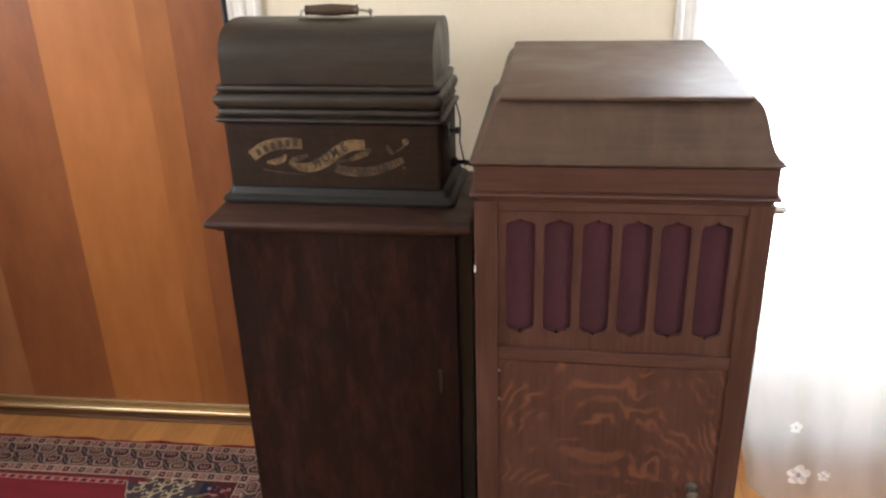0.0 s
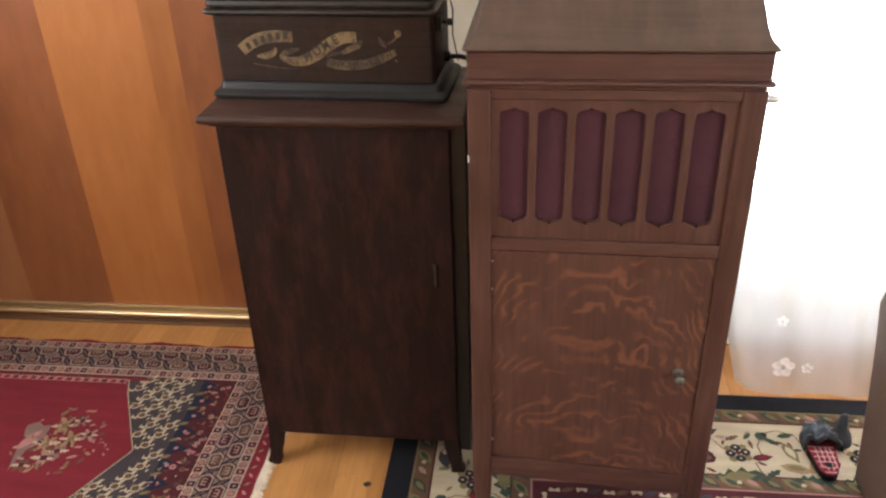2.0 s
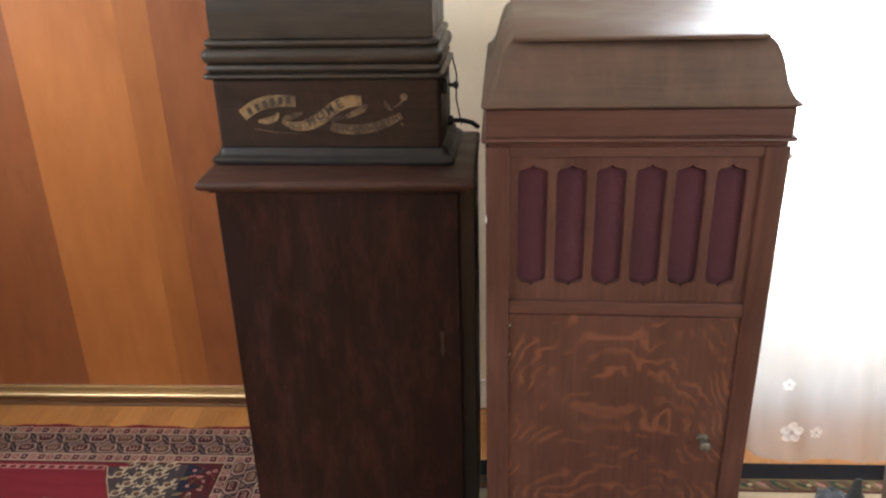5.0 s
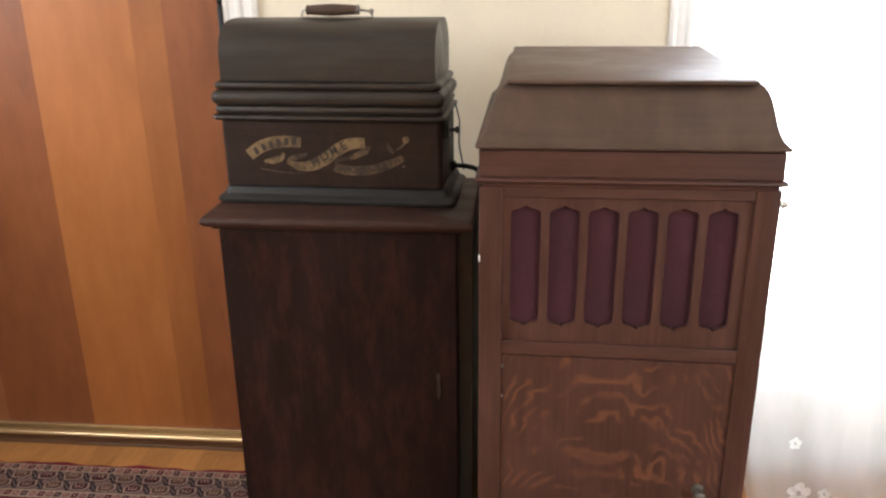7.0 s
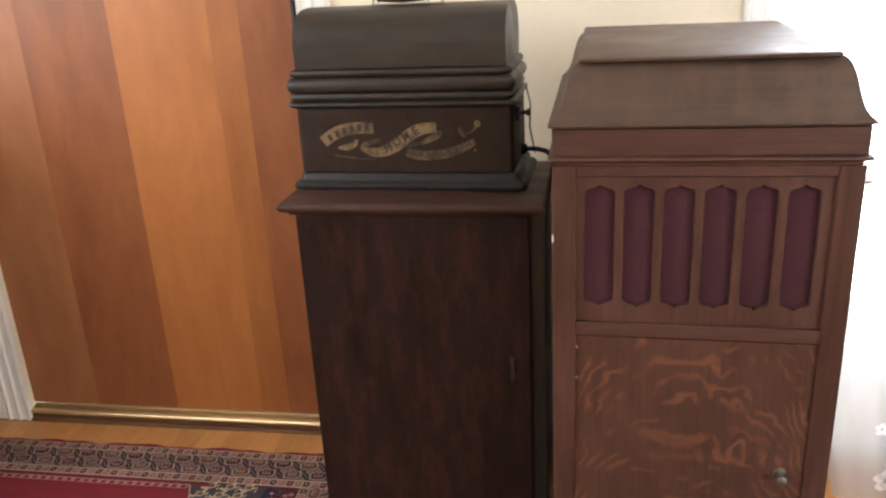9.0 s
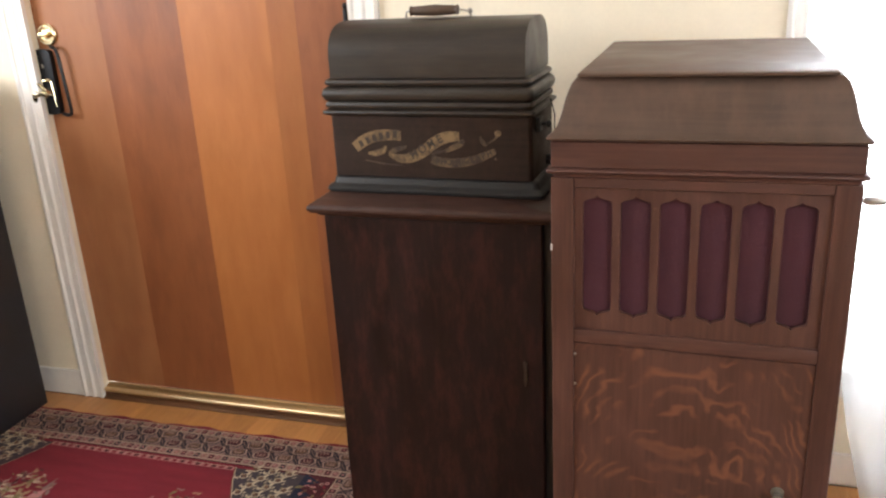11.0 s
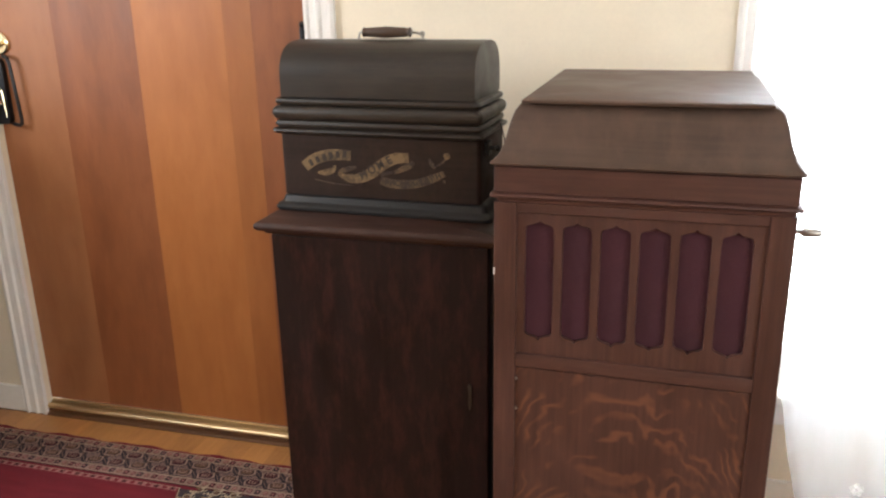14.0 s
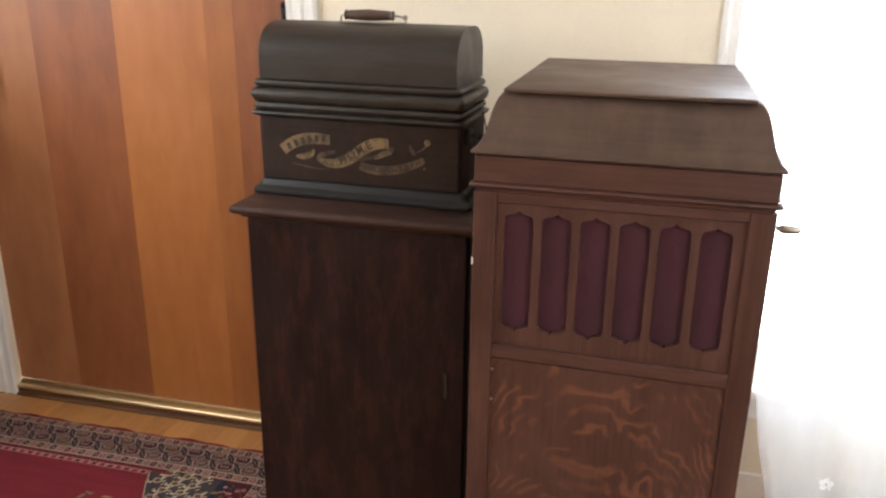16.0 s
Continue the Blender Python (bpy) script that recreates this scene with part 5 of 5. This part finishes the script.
def floral_rug():
    x0, x1, y0, y1, top = -0.304, 1.70, 0.30, 1.764, 0.0085
    rug = group_at("floral_rug", (x0 + x1) / 2, (y0 + y1) / 2, 0, "cream floral wool rug with black binding and dark centre", "rug")
    rnd = random.Random(11)
    part("rug_base", box(x0, x1, y0, y1, 0.0, top, 0.002), BINDING, rug, "black bound edge")
    w = Weave(rug, top, (x0, x1, y0, y1))
    def nest(mat, layer, i):
        w.rect(mat, layer, x0 + i, x1 - i, y0 + i, y1 - i * 1.0)
    nest(BROWN, 1, 0.062)
    nest(IVORY, 2, 0.113)
    nest(BROWN, 3, 0.300)
    nest(MAROON, 4, 0.352)
    nest(NAVY, 5, 0.398)
    for i, mat, lay in ((0.064, OLIVE, 2), (0.108, MAROON, 2), (0.298, MAROON, 3), (0.346, PINK, 4)):
        for a, b, c, d in ((x0 + i, x1 - i, y1 - i - 0.004, y1 - i), (x0 + i, x0 + i + 0.004, y0 + i, y1 - i)):
            w.rect(mat, lay + 1, a, b, c, d)
    # leaf guards, along the back and down the side
    def guard(i, width, lay):
        m = i + width / 2
        n = int((x1 - x0 - 2 * i) / 0.048)
        for k in range(n):
            u = x0 + i + (k + 0.5) * (x1 - x0 - 2 * i) / n
            w.poly((GREEN, OLIVE, OLIVE)[k % 3], lay, (u, y1 - m), LEAF, 0.062, -38)
            w.poly((OLIVE, GREEN, PINK)[k % 3], lay + 1, (u + 0.004, y1 - m), LEAF, 0.034, -38)
            if k % 3 == 1:
                w.poly(IVORY, lay + 2, (u + 0.022, y1 - m), disc(0.0065, 5))
        n = int((y1 - y0 - 2 * i) / 0.048)
        for k in range(n):
            v = y1 - i - (k + 0.5) * (y1 - y0 - 2 * i) / n
            w.poly((GREEN, OLIVE, BROWN)[k % 3], lay, (x0 + m, v), LEAF, 0.062, -52)
            w.poly((OLIVE, GREEN, GREIGE)[k % 3], lay + 1, (x0 + m, v), LEAF, 0.034, -52)
            if k % 3 == 1:
                w.poly(IVORY, lay + 2, (x0 + m, v - 0.022), disc(0.0065, 5))
    guard(0.066, 0.040, 3)
    guard(0.304, 0.040, 6)
    # white hooks on the maroon stripe
    hook = [(-0.014, -0.006), (-0.010, 0.006), (0.0, -0.001), (0.010, 0.006), (0.014, -0.006), (0.008, -0.008), (0.0, 0.0055 - 0.012), (-0.008, -0.008)]
    n = 20
    for k in range(n):
        u = x0 + 0.37 + (k + 0.5) * (x1 - x0 - 0.74) / n
        w.poly(IVORY, 6, (u, y1 - 0.376), hook, 1.0, 180 * (k % 2))
        w.poly(PLUM if k % 2 else BROWN, 6, (u + 0.030, y1 - 0.376), LEAF, 0.036, 20)
    for k in range(14):
        v = y1 - 0.40 - k * 0.066
        w.poly(IVORY, 6, (x0 + 0.376, v), hook, 1.0, 90 + 180 * (k % 2))
    # flowers of the cream border
    def blossom(x, y, size):
        for k in range(4):
            a = radians(90 * k + 10)
            c = (x + size * 0.62 * math.cos(a), y + size * 0.62 * math.sin(a))
            w.poly(NAVY, 5, c, disc(size * 0.42, 8))
            w.poly(IVORY, 7, c, disc(size * 0.12, 6))
            a += radians(45)
            c = (x + size * 0.85 * math.cos(a), y + size * 0.85 * math.sin(a))
            w.poly(OLIVE, 4, c, disc(size * 0.36, 8))
        w.poly(MAROON, 6, (x, y), disc(size * 0.22, 8))
    def vine(pts, wd=0.003):
        for a, b in zip(pts, pts[1:]):
            d = Vector((b[0] - a[0], b[1] - a[1])).normalized() * wd / 2
            w.add(BROWN, 3, [(a[0] - d.y, a[1] + d.x), (a[0] + d.y, a[1] - d.x), (b[0] + d.y, b[1] - d.x), (b[0] - d.y, b[1] + d.x)])
    def spray(ox, oy, turn, flip=1):
        """One repeat of the border: blossom, serrated leaf, buds and winding stems."""
        c, s = math.cos(radians(turn)), math.sin(radians(turn))
        def q(x, y):
            x *= flip
            return (ox + x * c - y * s, oy + x * s + y * c)
        blossom(*q(0.0, 0.0), 0.030)
        w.poly(GREEN, 4, q(-0.010, -0.078), SPIKY, 0.125, turn + 8)
        w.poly(OLIVE, 5, q(-0.010, -0.078), LEAF, 0.080, turn + 8)
        w.poly(GREEN, 4, q(0.068, 0.064), disc(0.016, 6)); w.poly(NAVY, 5, q(0.076, 0.070), disc(0.009, 4)); w.poly(GREEN, 4, q(0.090, 0.045), LEAF, 0.042, turn - 40)
        w.poly(MAROON, 4, q(0.055, -0.012), LEAF, 0.056, turn + 12); w.poly(RED, 5, q(0.058, -0.011), LEAF, 0.034, turn + 12)
        w.poly(GREEN, 4, q(0.068, -0.066), SPIKY, 0.050, turn + 35)
        w.poly(GREEN, 4, q(0.128, 0.070), LEAF, 0.046, turn + 15)
        w.poly(OLIVE, 4, q(0.126, 0.010), LEAF, 0.075, turn - 70); w.poly(IVORY, 5, q(0.126, 0.010), LEAF, 0.045, turn - 70)
        w.poly(OCHRE, 4, q(0.128, -0.045), LEAF, 0.080, turn - 12); w.poly(OLIVE, 5, q(0.126, -0.043), LEAF, 0.046, turn - 12)
        w.poly(PLUM, 4, q(-0.062, 0.070), LEAF, 0.062, turn + 25); w.poly(GREEN, 4, q(-0.090, 0.055), LEAF, 0.055, turn - 10)
        w.poly(MAROON, 4, q(-0.075, -0.020), disc(0.020, 7)); w.poly(BROWN, 5, q(-0.075, -0.020), disc(0.010, 6))
        w.poly(OCHRE, 4, q(0.175, -0.030), LEAF, 0.070, turn + 60); w.poly(GREEN, 4, q(0.150, -0.082), SPIKY, 0.085, turn)
        vine([q(0.035, -0.030), q(0.042, -0.060), q(0.062, -0.086), q(0.105, -0.096), q(0.150, -0.100), q(0.190, -0.085)])
        vine([q(0.055, 0.0), q(0.052, 0.030), q(0.075, 0.075), q(0.110, 0.088), q(0.150, 0.070), q(0.165, 0.030)])
        vine([q(-0.030, 0.010), q(-0.050, 0.040), q(-0.085, 0.082), q(-0.120, 0.060)])
    for k in range(5):
        spray(0.544 + 0.29 * k - 0.29 * 1, 1.540, 0)
    for k in range(5):
        spray(-0.100, 1.405 - 0.24 * k, 90, -1)
    # small leaves and buds scattered between the sprays
    for k in range(150):
        if k % 3:
            q = (rnd.uniform(-0.15, 1.5), rnd.uniform(1.462, 1.628))
        else:
            q = (rnd.uniform(-0.178, -0.022), rnd.uniform(0.75, 1.60))
        w.poly((OLIVE, GREEN, BROWN, OLIVE, MAROON, GREIGE)[k % 6], 3, q, LEAF if k % 2 else SPIKY, rnd.uniform(0.020, 0.044), rnd.uniform(0, 360))
    # dark centre: a pale rosette, a golden leafy flower and curling buds
    for k in range(8):
        a = radians(45 * k + 10)
        w.poly(SLATE, 7, (0.183 + 0.030 * math.cos(a), 1.318 + 0.026 * math.sin(a)), disc(0.0165, 9))
        w.poly(IVORY, 6, (0.183 + 0.044 * math.cos(a + 0.39), 1.318 + 0.038 * math.sin(a + 0.39)), disc(0.0085, 7))
    w.poly(OLIVE, 8, (0.183, 1.318), disc(0.017, 10)); w.poly(NAVY, 9, (0.183, 1.318), disc(0.011, 8)); w.poly(OLIVE, 10, (0.183, 1.318), disc(0.005, 6))
    for cx, cy in ((0.300, 1.300), (0.480, 1.305), (0.78, 1.30)):
        for k in range(7):
            w.poly(OCHRE if k % 2 else IVORY, 7, (cx + 0.035 * math.cos(0.9 * k), cy + 0.024 * math.sin(0.9 * k)), SPIKY, 0.075, 52 * k)
        w.poly(BROWN, 8, (cx, cy), disc(0.018, 9))
    for cx, cy in ((0.112, 1.325), (0.118, 1.295), (0.40, 1.32), (0.62, 1.32), (0.90, 1.31)):
        w.poly(SLATE, 7, (cx, cy), disc(0.017, 9)); w.poly(NAVY, 8, (cx + 0.003, cy - 0.002), disc(0.011, 8)); w.poly(MAROON, 9, (cx + 0.005, cy), disc(0.005, 6))
    for k in range(90):
        cx, cy = rnd.uniform(0.1, 1.28), rnd.uniform(0.72, 1.26)
        w.poly((OCHRE, MAROON, SLATE, OLIVE, PINK)[k % 5], 7, (cx, cy), SPIKY if k % 2 else disc(0.4, 8), rnd.uniform(0.04, 0.08), rnd.uniform(0, 360))
    w.pour({1: "outer_guard", 2: "cream_border", 3: "pattern", 5: "dark_centre"})


prayer_rug()
floral_rug()


# ---- slipper and small things on the floor ----
def slipper():
    cx, cy, z = 0.742, 1.545, 0.012
    sl = group_at("slipper", cx, cy, z, "dark grey satin slipper with red checked lining on the rug", "slipper")
    n = 22
    def sole(k, grow=1.0):
        a = 2 * math.pi * k / n
        wv = (0.036 if math.sin(a) > 0 else 0.030) * grow
        c, d = math.cos(a), math.sin(a)
        return (cx + wv * math.copysign(abs(c) ** 0.75, c) + 0.006 * d, cy + 0.086 * grow * math.copysign(abs(d) ** 0.9, d))
    part("sole", prism([sole(k) for k in range(n)], "z", z, z + 0.012), BLACKMETAL, sl, "black sole")
    part("lining", prism([sole(k, 0.97) for k in range(n)], "z", z + 0.0121, z + 0.016), RED, sl, "red lining")
    lining = sl.children[-1]
    for k in range(6):
        y = cy - 0.074 + 0.017 * k
        hw = 0.014 + 0.007 * math.sqrt(k)
        part("check_line", box(cx - hw - 0.002, cx + hw - 0.004, y - 0.0012, y + 0.0012, z + 0.0158, z + 0.0166, 0), CHECK, lining, "thin pale line")
    for dx in (-0.018, -0.006, 0.006, 0.016):
        part("check_line", box(cx + dx - 0.0012, cx + dx + 0.0012, cy - 0.072 + abs(dx) * 0.8, cy + 0.012, z + 0.0158, z + 0.0167, 0), CHECK, lining, "thin pale line")
    part("heel_patch", box(cx - 0.009, cx + 0.006, cy - 0.058, cy - 0.042, z + 0.0158, z + 0.0172, 0), BINDING, lining, "black square patch")
    # upper: a low creased vamp over the toes
    bm = bmesh.new()
    rows = []
    for j in range(11):
        v = j / 10
        y = cy + 0.012 + 0.084 * v
        half = 0.043 * math.sqrt(max(0.02, 1 - (max(0, v - 0.35) / 0.68) ** 2))
        hgt = (0.031 + 0.006 * math.sin(v * 17)) * (1 - 0.45 * v ** 2) * (1 if v < 0.95 else 0.5)
        rows.append([bm.verts.new((cx + 0.005 + half * math.cos(math.pi * i / 14), y + 0.007 * math.sin(i * 1.3), z + 0.004 + hgt * (1 + 0.16 * math.sin(i * 1.9 + 5 * v)) * math.sin(math.pi * i / 14) ** 0.7)) for i in range(15)])
    for a, b in zip(rows, rows[1:]):
        for i in range(14):
            bm.faces.new((a[i], a[i + 1], b[i + 1], b[i]))
    bm.faces.new(rows[-1])
    up = part("upper", bm, SATIN, sl, "creased grey satin upper", True)
    up.modifiers.new("thick", "SOLIDIFY").thickness = -0.004
    # its pair lies behind it on one side
    s2 = group_at("slipper", 0.785, 1.59, 0.0135, "dark grey satin slipper propped up on its side", "slipper")
    bm = bmesh.new()
    rows = []
    for j in range(12):
        v = j / 11
        wide, deep = 0.030 * (1 - 0.84 * v ** 1.3) + 0.003 * math.sin(8 * v), 0.020 * (1 - 0.75 * v) + 0.002 * math.sin(11 * v)
        cx2, cy2 = 0.787 + 0.016 * v, 1.585 + 0.030 * v
        rows.append([bm.verts.new((cx2 + wide * math.cos(2 * math.pi * i / 14) * (1 + 0.10 * math.sin(3 * i + 4 * v)), cy2 + deep * math.sin(2 * math.pi * i / 14), 0.0135 + 0.070 * v)) for i in range(14)])
    for a, b in zip(rows, rows[1:]):
        for i in range(14):
            bm.faces.new((a[i], a[(i + 1) % 14], b[(i + 1) % 14], b[i]))
    bm.faces.new(rows[0][::-1]); bm.faces.new(rows[-1])
    part("upper", bm, SATIN, s2, "creased grey satin upper", True)


slipper()


def wood_chip():
    ch = group_at("wood_chip", -0.345, 1.375, 0, "small dark chip of bark on the oak floor", "debris")
    bm = bmesh.new()
    bmesh.ops.create_icosphere(bm, subdivisions=1, radius=0.009, matrix=pose(-0.345, 1.378, 0.005, 0, 0, 20) @ Matrix.Diagonal((1.2, 0.8, 0.5, 1)))
    part("chip", bm, INK, ch)


wood_chip()


# ---- floor planks, each its own board ----
def planks():
    rnd = random.Random(3)
    width, length = 0.083, 1.25
    shared = {}
    def board(n):
        if n not in shared:
            bm = box(-width / 2 + 0.00015, width / 2 - 0.00015, -length / 2 + 0.0005, length / 2 - 0.0005, -0.010, 0.0, 0.0005, segments=1)
            me = bpy.data.meshes.new("plank")
            bm.to_mesh(me)
            bm.free()
            me.materials.append(FLOOR)
            shared[n] = me
        return shared[n]
    cols = int((ROOM_X1 - ROOM_X0) / width)
    for c in range(cols):
        x = ROOM_X0 + width * (c + 0.5)
        y = 2.003 - length / 2 - (c * 0.41 % 1.0) * length + length
        while y - length / 2 > 2.0:
            y -= length
        while y + length / 2 > ROOM_Y0:
            ya, yb = max(y - length / 2, ROOM_Y0), min(y + length / 2, 2.004)
            if yb - ya > 0.02:
                ob = new("plank", board(0))
                ob.location, ob.scale = (x, (ya + yb) / 2, 0.0), (1, (yb - ya) / length, 1)
                ob.parent = floor
            y -= length


planks()
